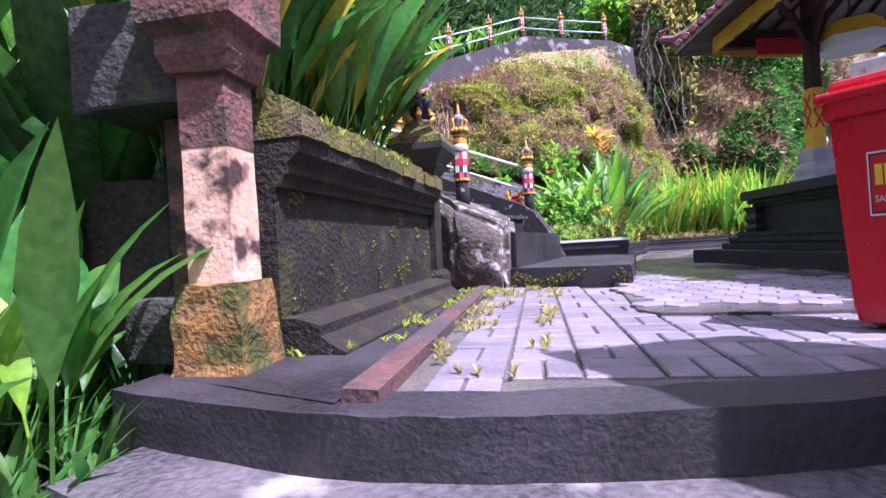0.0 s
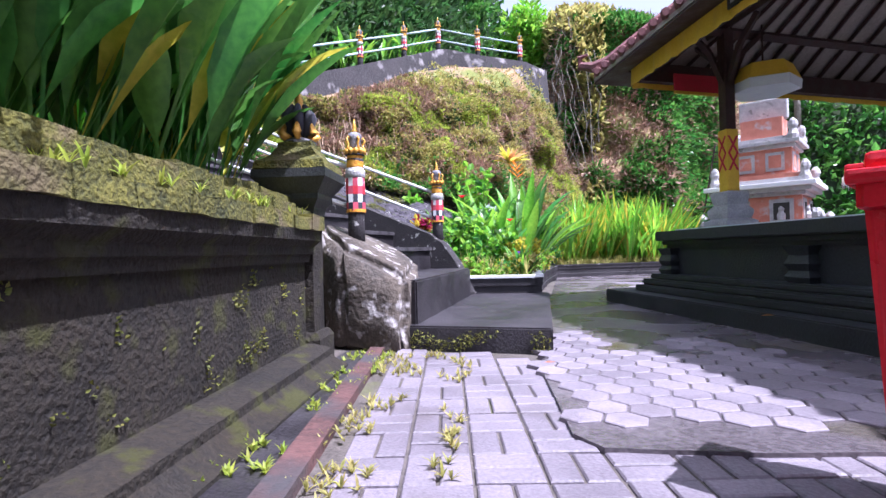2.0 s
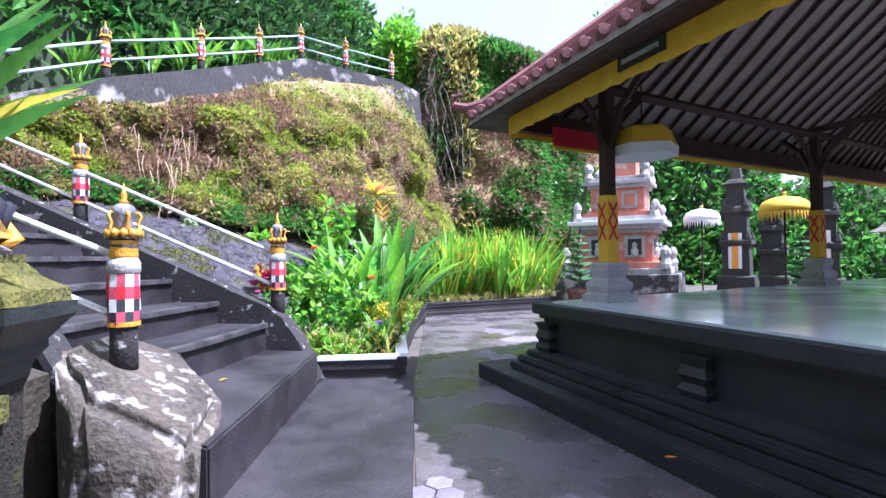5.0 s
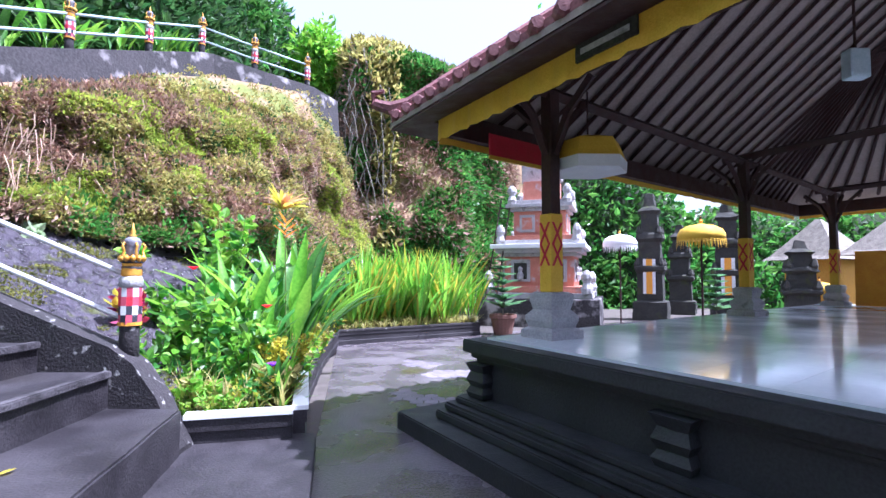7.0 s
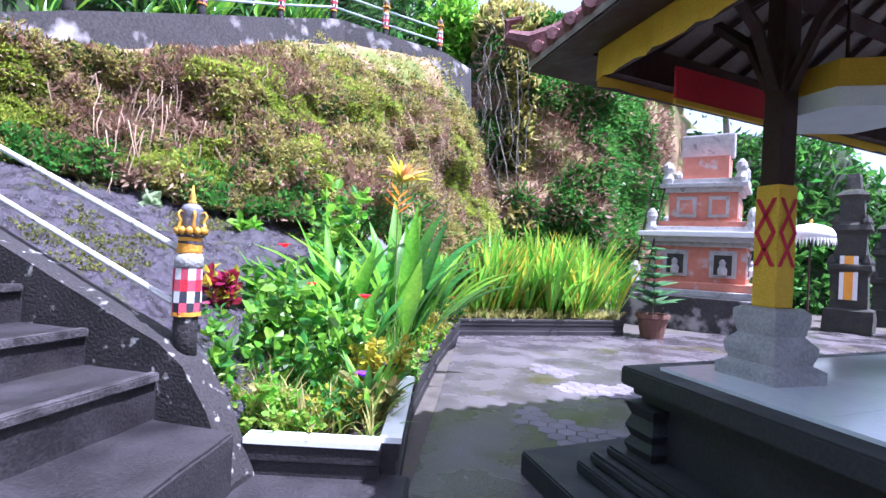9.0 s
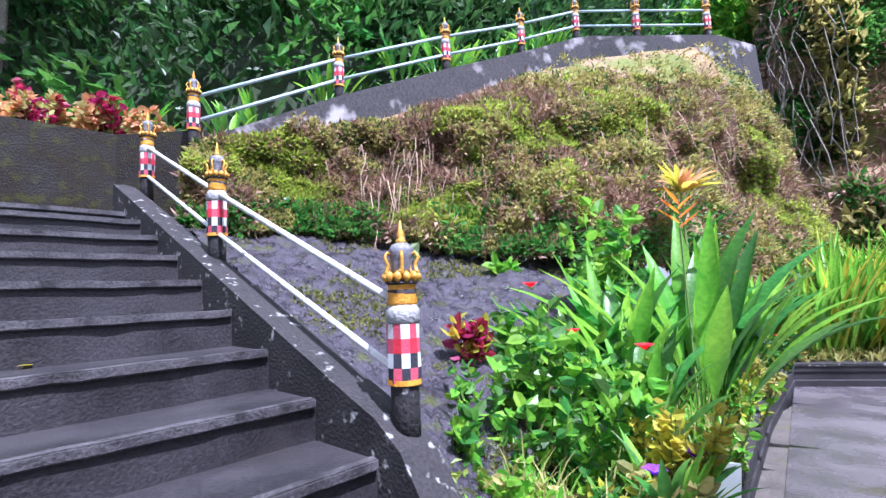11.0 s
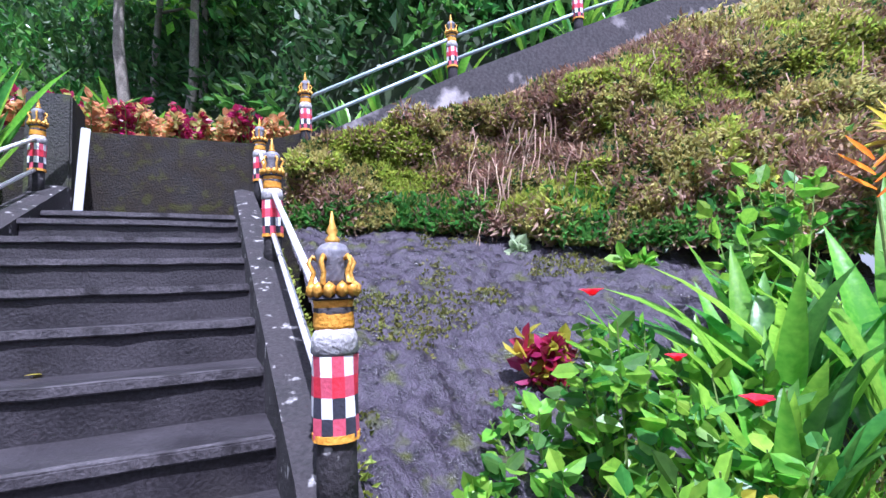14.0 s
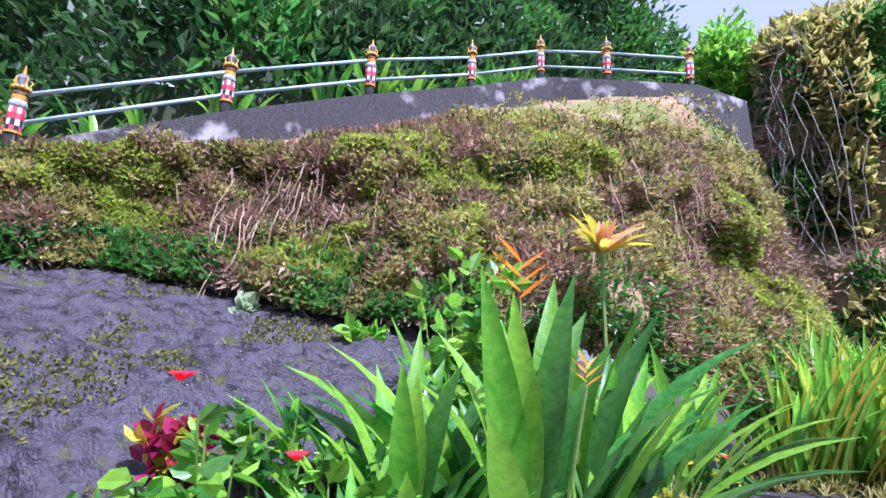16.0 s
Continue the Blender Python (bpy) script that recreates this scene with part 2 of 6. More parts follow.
def add_lathe(bm, profile, n=16, m=None, square=False):
    """profile: (radius, z) rows; square: four-sided, with radius as half width."""
    m = m or Matrix()
    if square:
        n, k, off = 4, math.sqrt(2), math.pi / 4
    else:
        k, off = 1, 0
    rings = [[bm.verts.new(m @ Vector((r * k * math.cos(off + 2 * math.pi * i / n), r * k * math.sin(off + 2 * math.pi * i / n), z))) for i in range(n)] for r, z in profile]
    for a, b in zip(rings, rings[1:]):
        for i in range(n):
            bm.faces.new((a[i], a[(i + 1) % n], b[(i + 1) % n], b[i]))
    bm.faces.new(rings[0][::-1])
    bm.faces.new(rings[-1])
    return bm


def lathe(profile, n=16, m=None, square=False):
    return add_lathe(bmesh.new(), profile, n, m, square)


def add_tube(bm, pts, radii, n=8):
    pts = [Vector(p) for p in pts]
    if not hasattr(radii, "__len__"):
        radii = [radii] * len(pts)
    rings = []
    for i, p in enumerate(pts):
        d = (pts[min(i + 1, len(pts) - 1)] - pts[max(i - 1, 0)]).normalized()
        u = d.cross(Vector((0.3, 0.2, 1)) if abs(d.z) < 0.9 else Vector((1, 0, 0))).normalized()
        w = d.cross(u)
        rings.append([bm.verts.new(p + radii[i] * (math.cos(2 * math.pi * k / n) * u + math.sin(2 * math.pi * k / n) * w)) for k in range(n)])
    for a, b in zip(rings, rings[1:]):
        for k in range(n):
            bm.faces.new((a[k], a[(k + 1) % n], b[(k + 1) % n], b[k]))
    bm.faces.new(rings[0][::-1])
    bm.faces.new(rings[-1])
    return bm


def tube(pts, radii, n=8):
    return add_tube(bmesh.new(), pts, radii, n)


def prism(outline, z0, z1, bevel=0.0):
    """An upright prism over a plan outline of (x, y); z1 may be a list, one height a corner."""
    bm = bmesh.new()
    tops = z1 if hasattr(z1, "__len__") else [z1] * len(outline)
    lows = z0 if hasattr(z0, "__len__") else [z0] * len(outline)
    a = [bm.verts.new((x, y, z)) for (x, y), z in zip(outline, lows)]
    b = [bm.verts.new((x, y, z)) for (x, y), z in zip(outline, tops)]
    n = len(a)
    bm.faces.new(a[::-1])
    bm.faces.new(b)
    for i in range(n):
        bm.faces.new((a[i], a[(i + 1) % n], b[(i + 1) % n], b[i]))
    if bevel:
        bmesh.ops.bevel(bm, geom=[e for e in bm.edges], offset=bevel, segments=2, affect="EDGES")
    return bm


def sweep(profile, p0, p1):
    """A moulding: (out, z) profile drawn along the plan line p0 to p1, out to its right."""
    bm = bmesh.new()
    p0, p1 = Vector((*p0, 0)), Vector((*p1, 0))
    d = (p1 - p0).normalized()
    o = Vector((d.y, -d.x, 0))
    a = [bm.verts.new(p0 + o * r + Vector((0, 0, z))) for r, z in profile]
    b = [bm.verts.new(p1 + o * r + Vector((0, 0, z))) for r, z in profile]
    n = len(a)
    for i in range(n):
        bm.faces.new((a[i], a[(i + 1) % n], b[(i + 1) % n], b[i]))
    bm.faces.new(a[::-1])
    bm.faces.new(b)
    return bm


def roughen(bm, amount, scale=3.0, cuts=0, seed=0.0):
    if cuts:
        bmesh.ops.subdivide_edges(bm, edges=bm.edges[:], cuts=cuts, use_grid_fill=True)
    for v in bm.verts:
        q = v.co * scale + Vector((seed, seed, seed))
        v.co += Vector((noise.noise(q), noise.noise(q + Vector((9, 3, 1))), noise.noise(q + Vector((2, 7, 5))))) * amount
    return bm


rng = np.random.default_rng(7)


def leaves(name, pts, normals, size, mat, parent=None, spread=0.8, aspect=0.45, label="", ovate=False):
    """Many small folded leaves, standing off a surface at the points."""
    pts, normals = np.asarray(pts, float), np.asarray(normals, float)
    n = len(pts)
    d = normals + rng.normal(0, spread, (n, 3))
    d /= np.linalg.norm(d, axis=1)[:, None] + 1e-9
    side = np.cross(d, rng.normal(0, 1, (n, 3)))
    side /= np.linalg.norm(side, axis=1)[:, None] + 1e-9
    up = np.cross(side, d)
    s = size * rng.uniform(0.55, 1.35, n)[:, None]
    tip = pts + d * s + up * s * rng.uniform(-0.35, 0.1, n)[:, None]
    mid = pts + d * s * 0.5
    lift = up * s * 0.12
    v = np.stack([pts, mid + side * s * aspect * 0.5 + lift, tip, mid - side * s * aspect * 0.5 + lift], 1).reshape(-1, 3)
    f = np.empty((n * 2, 3), int)
    k = np.arange(n) * 4
    f[0::2] = np.stack([k, k + 1, k + 2], 1)
    f[1::2] = np.stack([k, k + 2, k + 3], 1)
    if ovate:  # a rounded blade in two halves, folded along the midrib
        w = side * s * aspect * 0.5
        q1, q2 = pts + (tip - pts) * 0.3, pts + (tip - pts) * 0.72
        v = np.stack([pts, q1 + w + lift, q2 + w * 0.85 + lift, tip, q2 - w * 0.85 + lift, q1 - w + lift], 1).reshape(-1, 3)
        k = np.arange(n) * 6
        f = np.empty((n * 2, 4), int)
        f[0::2] = np.stack([k, k + 1, k + 2, k + 3], 1)
        f[1::2] = np.stack([k, k + 3, k + 4, k + 5], 1)
    me = bpy.data.meshes.new(name)
    me.from_pydata(v.tolist(), [], f.tolist())
    me.materials.append(mat)
    ob = new(name, me)
    if parent:
        ob.parent = parent
    if label:
        ob["label"] = label
    return ob


def blade(verts, faces, base, heading, length, width, rise, droop, segs=7, fold=0.25, stalk=0.0):
    """One long leaf that rises and bends over: a folded strip with a pointed tip."""
    base = Vector(base)
    h = Vector((math.cos(heading), math.sin(heading), 0))
    sd = Vector((-h.y, h.x, 0))
    k0 = len(verts)
    p, ang = base.copy(), rise
    step = length / segs
    for i in range(segs + 1):
        t = i / segs
        if t < stalk:
            w = width * 0.08
        else:
            q = (t - stalk) / (1 - stalk)
            w = width * (math.sin(math.pi * min(1, q * 0.94 + 0.06) ** 0.8) * 0.96 + 0.04 * (1 - q))
        dirv = h * math.cos(ang) + Vector((0, 0, math.sin(ang)))
        nrm = Vector((0, 0, math.cos(ang))) - h * math.sin(ang)
        verts += [p + sd * w * 0.5 + nrm * w * fold, p.copy(), p - sd * w * 0.5 + nrm * w * fold]
        p = p + dirv * step
        ang -= droop / segs * (0.4 + 1.2 * t)
    for i in range(segs):
        a = k0 + 3 * i
        faces += [(a, a + 1, a + 4, a + 3), (a + 1, a + 2, a + 5, a + 4)]


def leafy_plant(name, n, height, length, width, mat, m, label, category, group="", seed=1, rise=(60, 85), droop=(10, 60), stalk=0.35, radius=0.12, extra=None, fold=0.25):
    """A clump of long leaves on stalks."""
    r = random.Random(seed)
    root = empty(name, m, label, category, group)
    sets = {}
    for i in range(n):
        mt = mat
        if extra and r.random() < extra[1]:
            mt = extra[0]
        v, f = sets.setdefault(mt.name, ([], []))
        a = r.uniform(0, 2 * math.pi)
        q = r.uniform(0, radius)
        L = length * r.uniform(0.7, 1.15)
        z0 = height * r.uniform(0, 0.35)
        blade(v, f, (q * math.cos(a), q * math.sin(a), z0 * 0), a + r.uniform(-0.4, 0.4), L + z0, width * r.uniform(0.75, 1.2), radians(r.uniform(*rise)), radians(r.uniform(*droop)), 8, fold, stalk)
    for k, (v, f) in sets.items():
        mesh_part("foliage", v, f, bpy.data.materials[k], root, smooth=True)
    return root


def plane_m(p, ang):
    return pose(p[0], p[1], p[2] if len(p) > 2 else 0, 0, 0, ang)


# ---- ground ----
ground = tagged(mesh_part("ground", [(-150, -150, -1.8), (150, -150, -1.8), (150, 220, -1.8), (-150, 220, -1.8)], [(0, 1, 2, 3)], SOIL), "dark bare earth beneath the temple grounds", "ground", kind="structure")


LIP = [(1.52, 2.76), (1.8, 2.8), (2.05, 2.83), (2.26, 2.88), (2.59, 3.02), (2.76, 3.12), (2.96, 3.24), (3.2, 3.4), (3.39, 3.56), (3.62, 3.78)]


def paved_front(x):
    """y of the curved front edge of the paved terrace."""
    return float(np.interp(x, [p[0] for p in LIP], [p[1] for p in LIP]))


arc = [(x, paved_front(x)) for x in np.linspace(1.3, 3.62, 16)]
terrace_outline = [(x, y + 0.03) for x, y in arc] + [(4.4, 3.9), (9, 3.4), (18, 8), (18, 36), (4.0, 36), (0.9, 18), (0.3, 9.5), (-0.3, 9.5), (0.3, 6.0)]
terrace = tagged(part("pavement", prism(terrace_outline, -1.2, -0.012), JOINT), "dark wet concrete terrace with soil joints", "pavement", kind="structure")
lip = arc + [(x - 0.06, y + 0.2) for x, y in arc[::-1]]
edge_step = tagged(part("terrace_edge", roughen(prism(lip, -0.2, 0.004), 0.006, 9, 2), CONCRETE), "curved dark concrete front step, wet on top", "step", kind="structure")
# lower apron and the flight that comes up from behind
apron = tagged(part("lower_pavement", roughen(prism([(1.5, 2.5), (4.4, 2.5), (4.4, 4.2), (1.2, 4.2)], -1.2, -0.15), 0.012, 3, 4), WETCRACK), "wet cracked concrete apron below the step", "pavement", kind="structure")
for k in range(6):
    y1 = 2.5 - 0.3 * k
    tagged(part("lower_step", prism([(1.5, y1 - 0.3), (4.4, y1 - 0.3), (4.4, y1 - 0.003), (1.5, y1 - 0.003)], -1.75, -0.4 - 0.23 * k, 0.01), CONCRETE), "worn dark concrete step of the lower flight", "step", "lower steps", "structure")

# ---- far wider paving: smooth wet concrete path ----
path_slab = tagged(part("path", prism([(2.15, 6.3), (3.9, 5.6), (8, 8), (12, 14), (12, 24), (3.9, 18.2), (0.45, 15.9), (1.5, 9.3)], -0.2, -0.002), WETGROUND), "wet grey concrete path between planter and pavilion", "path", kind="structure")

# ---- left wall ----
W0, W1 = Vector((1.46, 3.3)), Vector((0.74, 5.42))
wall = empty("garden_wall", Matrix(), "mossy moulded stone garden wall with stepped cap", "wall", kind="structure")
prof_base = [(-0.5, -0.25), (0.26, -0.25), (0.26, 0.02), (0.2, 0.05), (0.16, 0.08), (0.16, 0.12), (0.06, 0.15), (-0.5, 0.15)]
part("plinth", sweep(prof_base, W0, W1), WALL_STONE, wall)
part("panel", sweep([(-0.5, 0.15), (0.0, 0.15), (0.0, 0.66), (-0.5, 0.66)], W0, W1), WALL_STONE, wall)
part("moulding", sweep([(-0.5, 0.66), (0.03, 0.66), (0.04, 0.70), (0.06, 0.71), (0.06, 0.75), (0.11, 0.79), (0.12, 0.85), (-0.5, 0.85)], W0, W1), WALL_STONE, wall)
cap = bmesh.new()
d2 = (W1 - W0).normalized()
o2 = Vector((d2.y, -d2.x))
for k, (out, z0, z1) in enumerate(((0.13, 0.85, 0.93), (0.05, 0.93, 1.0), (-0.06, 1.0, 1.08))):
    L = (W1 - W0).length
    nst = 9
    for j in range(nst):
        a, b = W0 + d2 * (L * j / nst), W0 + d2 * (L * (j + 1) / nst - 0.004)
        oo = out + random.uniform(-0.015, 0.01)
        zz = z1 + random.uniform(-0.02, 0.01)
        q = [a + o2 * oo, b + o2 * oo, b - o2 * 0.5, a - o2 * 0.5]
        sub = prism([(v.x, v.y) for v in q], z0 + 0.001 * k, zz)
        me = bpy.data.meshes.new("tmp")
        sub.to_mesh(me)
        sub.free()
        cap.from_mesh(me)
        bpy.data.meshes.remove(me)
part("cap", roughen(cap, 0.012, 7, 2), MOSS, wall, "stepped cap thick with yellow-green moss")
pier_at = W1 + d2 * 0.14 - o2 * 0.06
pier_ang = math.degrees(math.atan2(d2.y, d2.x))
pier = empty("wall_pier", plane_m(pier_at, pier_ang) @ Matrix.Diagonal((0.9, 0.9, 1.06, 1)), "mossy dark stone end pier with flared cap", "pier", kind="structure")
part("base", lathe([(0.17, -0.1), (0.17, 0.16), (0.14, 0.2)], square=True), WALL_STONE, pier)
part("shaft", lathe([(0.115, 0.2), (0.115, 0.86), (0.13, 0.9)], square=True), WALL_STONE, pier)
part("capital", lathe([(0.13, 0.9), (0.14, 0.95), (0.18, 1.0), (0.18, 1.03), (0.24, 1.1), (0.26, 1.12), (0.26, 1.17)], square=True), BLACKSTONE, pier)
part("coping", roughen(lathe([(0.25, 1.17), (0.24, 1.22), (0.16, 1.27), (0.12, 1.32), (0.12, 1.35)], square=True), 0.012, 9, 2), MOSS, pier)
# kerb channel along the wall foot
K0, K1 = Vector((2.2, 2.98)), Vector((0.98, 5.99))
kerb = tagged(part("kerb", sweep([(-0.12, -0.2), (0.0, -0.2), (0.0, 0.035), (-0.1, 0.04)], K0, K1), KERBRED), "narrow worn red-brown kerb along the gutter", "kerb", kind="structure")
gutter = tagged(part("gutter", roughen(prism([(1.42, 2.92), (2.1, 2.92), (0.88, 5.98), (0.72, 5.9)], -0.3, 0.006), 0.01, 5, 4), CONCRETE), "dark mossy concrete strip at the wall foot", "gutter", kind="structure")

# ---- gate pillar ----
P = pose(1.42, 3.1, 0, 0, 0, 22) @ Matrix.Scale(0.78, 4)
gate = empty("gate_pillar", P, "old red and peach plastered brick gate pillar, mossy", "pillar")
part("plinth", roughen(lathe([(0.2, -0.5), (0.19, -0.1), (0.17, 0.05), (0.15, 0.4)], square=True), 0.02, 6, 3), LICHEN_ORANGE, gate)
part("shaft", roughen(lathe([(0.112, 0.4), (0.11, 1.0)], square=True), 0.005, 6, 3), PEACH, gate)
part("upper_shaft", roughen(lathe([(0.113, 1.0), (0.113, 1.32), (0.12, 1.34)], square=True), 0.006, 6, 2), PINKPLASTER, gate)
part("capital", roughen(lathe([(0.14, 1.32), (0.17, 1.4), (0.17, 1.47), (0.22, 1.52), (0.23, 1.8), (0.2, 1.84)], square=True), 0.015, 6, 2), PINKPLASTER, gate)
part("rear_shaft", roughen(box((-0.36, 0.1, 0.0), (-0.2, 0.34, 1.2), bevel=0.01), 0.006, 5, 2), PINKPLASTER, gate)
part("white_strip", box((-0.198, 0.1, 0.35), (-0.13, 0.2, 1.1)), WHITE, gate)
part("rear_base", roughen(box((-0.46, -0.1, 0.05), (-0.12, 0.4, 0.34), bevel=0.02), 0.02, 6, 3), DARKSTONE, gate)
part("lintel", roughen(box((-0.7, -0.08, 1.22), (-0.1, 0.45, 1.72), bevel=0.02), 0.02, 5, 3), DARKSTONE, gate)
# matching jamb at the other side, seen only as a mossy edge
jamb = tagged(part("gate_jamb", roughen(prism([(3.42, 3.5), (3.95, 3.05), (4.4, 3.4), (3.98, 3.95)], -0.3, 2.1), 0.03, 4, 4), WALL_STONE), "mossy dark stone gate jamb beside the bin", "pillar")

# ---- landing block and stairs ----
landing = tagged(part("landing", prism([(1.1, 6.14), (2.13, 6.24), (1.54, 9.2), (0.5, 9.1), (0.42, 8.8), (0.9, 6.5)], -0.1, 0.17, 0.012), CONCRETE), "smooth dark concrete landing block, moss on its face", "landing", kind="structure")
# right edge y of the flight, left edge y, nosing x and height of each step above the skewed first one
TREAD, NOSE, YR = 0.516, 0.16, 8.68
heights = [0.76, 0.97, 1.2, 1.435, 1.66, 1.885, 2.1, 2.31, 2.46]
stairs = empty("stairs", Matrix(), "flight of ten dark concrete steps with worn edges", "stairs", kind="structure")


def stair_left(x):
    return 6.7 - 0.06 * x


def worn_step(outline, z):
    """A block with softly uneven nosing."""
    bm = prism(outline, -0.1, z, 0.014)
    bmesh.ops.subdivide_edges(bm, edges=[e for e in bm.edges if e.calc_length() > 1.0], cuts=9, use_grid_fill=True)
    return roughen(bm, 0.009, 4)


part("step", worn_step([(1.14, 6.2), (0.69, 8.66), (0.1, 8.66), (0.1, 6.4)], 0.5), CONCRETE, stairs)
for i, z in enumerate(heights):
    x0 = NOSE - TREAD * i
    x1 = x0 - TREAD - 0.02 if i < 8 else -5.4
    part("step", worn_step([(x0 + 0.05, stair_left(x0)), (x0, YR), (x1, YR), (x1, stair_left(x1))], z), CONCRETE, stairs)
    lip_bm = prism([(x0 + 0.078, stair_left(x0) + 0.004), (x0 + 0.03, YR - 0.03), (x0 - 0.035, YR - 0.03), (x0 + 0.015, stair_left(x0) + 0.004)], z - 0.04, z + 0.012, 0.008)
    bmesh.ops.subdivide_edges(lip_bm, edges=[e for e in lip_bm.edges if e.calc_length() > 1.0], cuts=15)
    part("nosing", roughen(lip_bm, 0.008, 6), WORN, stairs, "worn pale step edge")


def stringer(name, y_of, wide, x0, x1, z0, slope, mat, label):
    bm = bmesh.new()
    rows = []
    for x in np.linspace(x0, x1, 30):
        z = z0 + slope * -x
        if x0 - x < 0.5:
            z -= 0.52 * (1 - (x0 - x) / 0.5) ** 2
        z = min(z, 2.86) + 0.008 * noise.noise(Vector((x * 4, 0, 0)))
        y = y_of(x)
        rows.append([bm.verts.new((x, y + o, zz)) for o, zz in ((0, -0.1), (wide, -0.1), (wide, z - 0.01), (wide / 2, z + 0.012), (0, z))])
    for a, b in zip(rows, rows[1:]):
        for k in range(5):
            bm.faces.new((a[k], a[(k + 1) % 5], b[(k + 1) % 5], b[k]))
    bm.faces.new(rows[0])
    bm.faces.new(rows[-1][::-1])
    return tagged(part(name, bm, mat), label, "stair wall", kind="structure")


stringer("stair_wall", lambda x: YR - 0.02, 0.22, 0.68, -4.5, 1.0, 0.415, CONCRETE_LICHEN, "sloping dark concrete stair side wall with white lichen")
stringer("stair_wall", lambda x: stair_left(x) - 0.24, 0.25, 0.2, -5.0, 0.92, 0.415, CONCRETE_LICHEN, "sloping dark concrete stair side wall with white lichen")
# boulder-like end of the left stair wall
boulder_bm = roughen(prism([(0.62, 6.0), (1.12, 6.08), (1.02, 6.55), (0.5, 6.95), (0.1, 6.75), (0.3, 6.2)], -0.05, [0.8, 0.52, 0.64, 0.82, 0.98, 0.98], 0.06), 0.03, 5, 2)
ROCK_LICHEN = material("lichen_crusted_rock", (0.05, 0.04, 0.035), (0.13, 0.105, 0.085), 0.9, 4, 0.8, 30, c3=(0.5, 0.46, 0.46), mix3=0.555, scale3=10)
boulder = tagged(part("stair_end_rock", boulder_bm, ROCK_LICHEN, smooth=True), "rough rock stair end crusted with white lichen", "rock")

# ---- posts ----
def post_mesh(m, tall=1.0, group="stair posts", label="concrete rail post in checked cloth with gold lotus finial"):
    root = empty("rail_post", m, label, "post", group)
    s = tall
    part("shaft", lathe([(0.072, -0.12), (0.068, 0.1), (0.066, 0.6 * s), (0.07, 0.63 * s)], 16), CONCRETE_LICHEN, root, "bare mottled concrete shaft", True)
    # checked cloth: woven squares round the shaft
    n, rows = 12, 4
    z0, z1 = 0.2 * s, 0.47 * s
    for i in range(n):
        for j in range(rows):
            mat = ((BLACKCLOTH, PINKCLOTH), (WHITECLOTH, BLACKCLOTH), (PINKCLOTH, REDCLOTH), (WHITECLOTH, PINKCLOTH))[j % 4][i % 2]
            bm = bmesh.new()
            vs = []
            for a, zz in ((i, j), (i + 1, j), (i + 1, j + 1), (i, j + 1)):
                th = 2 * math.pi * a / n
                rr = 0.079 + 0.003 * math.sin(3 * th + zz)
                vs.append(bm.verts.new((rr * math.cos(th), rr * math.sin(th), z0 + (z1 - z0) * zz / rows)))
            bm.faces.new(vs)
            part("cloth_check", bm, mat, root)
    part("cloth_lining", lathe([(0.0715, z0 - 0.01), (0.0715, z1 + 0.005)], 16), GREYCLOTH, root)
    part("gold_hem", lathe([(0.0805, z0 - 0.012), (0.0805, z0 + 0.012)], 16), ORANGE, root)
    part("grey_collar", roughen(lathe([(0.07, z1), (0.082, z1 + 0.01), (0.08, z1 + 0.06), (0.066, z1 + 0.09)], 16), 0.004, 20), GREYSTONE, root, smooth=True)
    part("orange_sash", roughen(lathe([(0.066, z1 + 0.085), (0.07, z1 + 0.1), (0.066, z1 + 0.17), (0.07, z1 + 0.185)], 16), 0.004, 22), ORANGE, root, smooth=True)
    zc = z1 + 0.185
    part("ring", lathe([(0.066, zc), (0.082, zc + 0.006), (0.07, zc + 0.02)], 16), BLACKCLOTH, root)
    cr = bmesh.new()
    for i in range(11):
        a = 2 * math.pi * i / 11
        bmesh.ops.create_icosphere(cr, subdivisions=1, radius=0.024, matrix=Matrix.Translation((0.075 * math.cos(a), 0.075 * math.sin(a), zc + 0.035)) @ Matrix.Diagonal((1, 1, 1.25, 1)))
    part("crown", cr, GOLDPAINT, root, "ring of gilt petals", True)
    part("lotus_bud", lathe([(0.05, zc + 0.03), (0.042, zc + 0.08), (0.058, zc + 0.14), (0.062, zc + 0.165), (0.045, zc + 0.19), (0.02, zc + 0.2)], 12), LOTUSGREY, root, "grey ribbed lotus bud", True)
    for i in range(5):
        a = 2 * math.pi * i / 5 + 0.4
        c, sn = math.cos(a), math.sin(a)
        part("scroll", tube([((0.055 + q) * c, (0.055 + q) * sn, zc + z) for q, z in ((0.0, 0.03), (0.022, 0.06), (0.012, 0.095), (0.03, 0.13), (0.015, 0.15), (-0.01, 0.135))], [0.012, 0.011, 0.009, 0.009, 0.009, 0.006], 6), GOLDPAINT, root, smooth=True)
    part("finial", lathe([(0.022, zc + 0.195), (0.026, zc + 0.21), (0.014, zc + 0.225), (0.02, zc + 0.24), (0.01, zc + 0.265), (0.003, zc + 0.31)], 10), GOLDPAINT, root, "gilt spire", True)
    return root


POSTS = [(0.22, 8.79, 0.9), (-2.08, 8.84, 1.84), (-4.28, 8.94, 2.74)]
first_post = post_mesh(pose(*POSTS[0], 0, 0, 10))
for k, q in enumerate(POSTS[1:]):
    copy_thing(first_post, pose(*q, 0, 0, 40 * k + 70))
LEFT = [(-2.62, 6.62, 1.94), (-4.42, 6.78, 2.76)]
for k, q in enumerate(LEFT):
    copy_thing(first_post, pose(*q, 0, 0, 33 * k + 20))


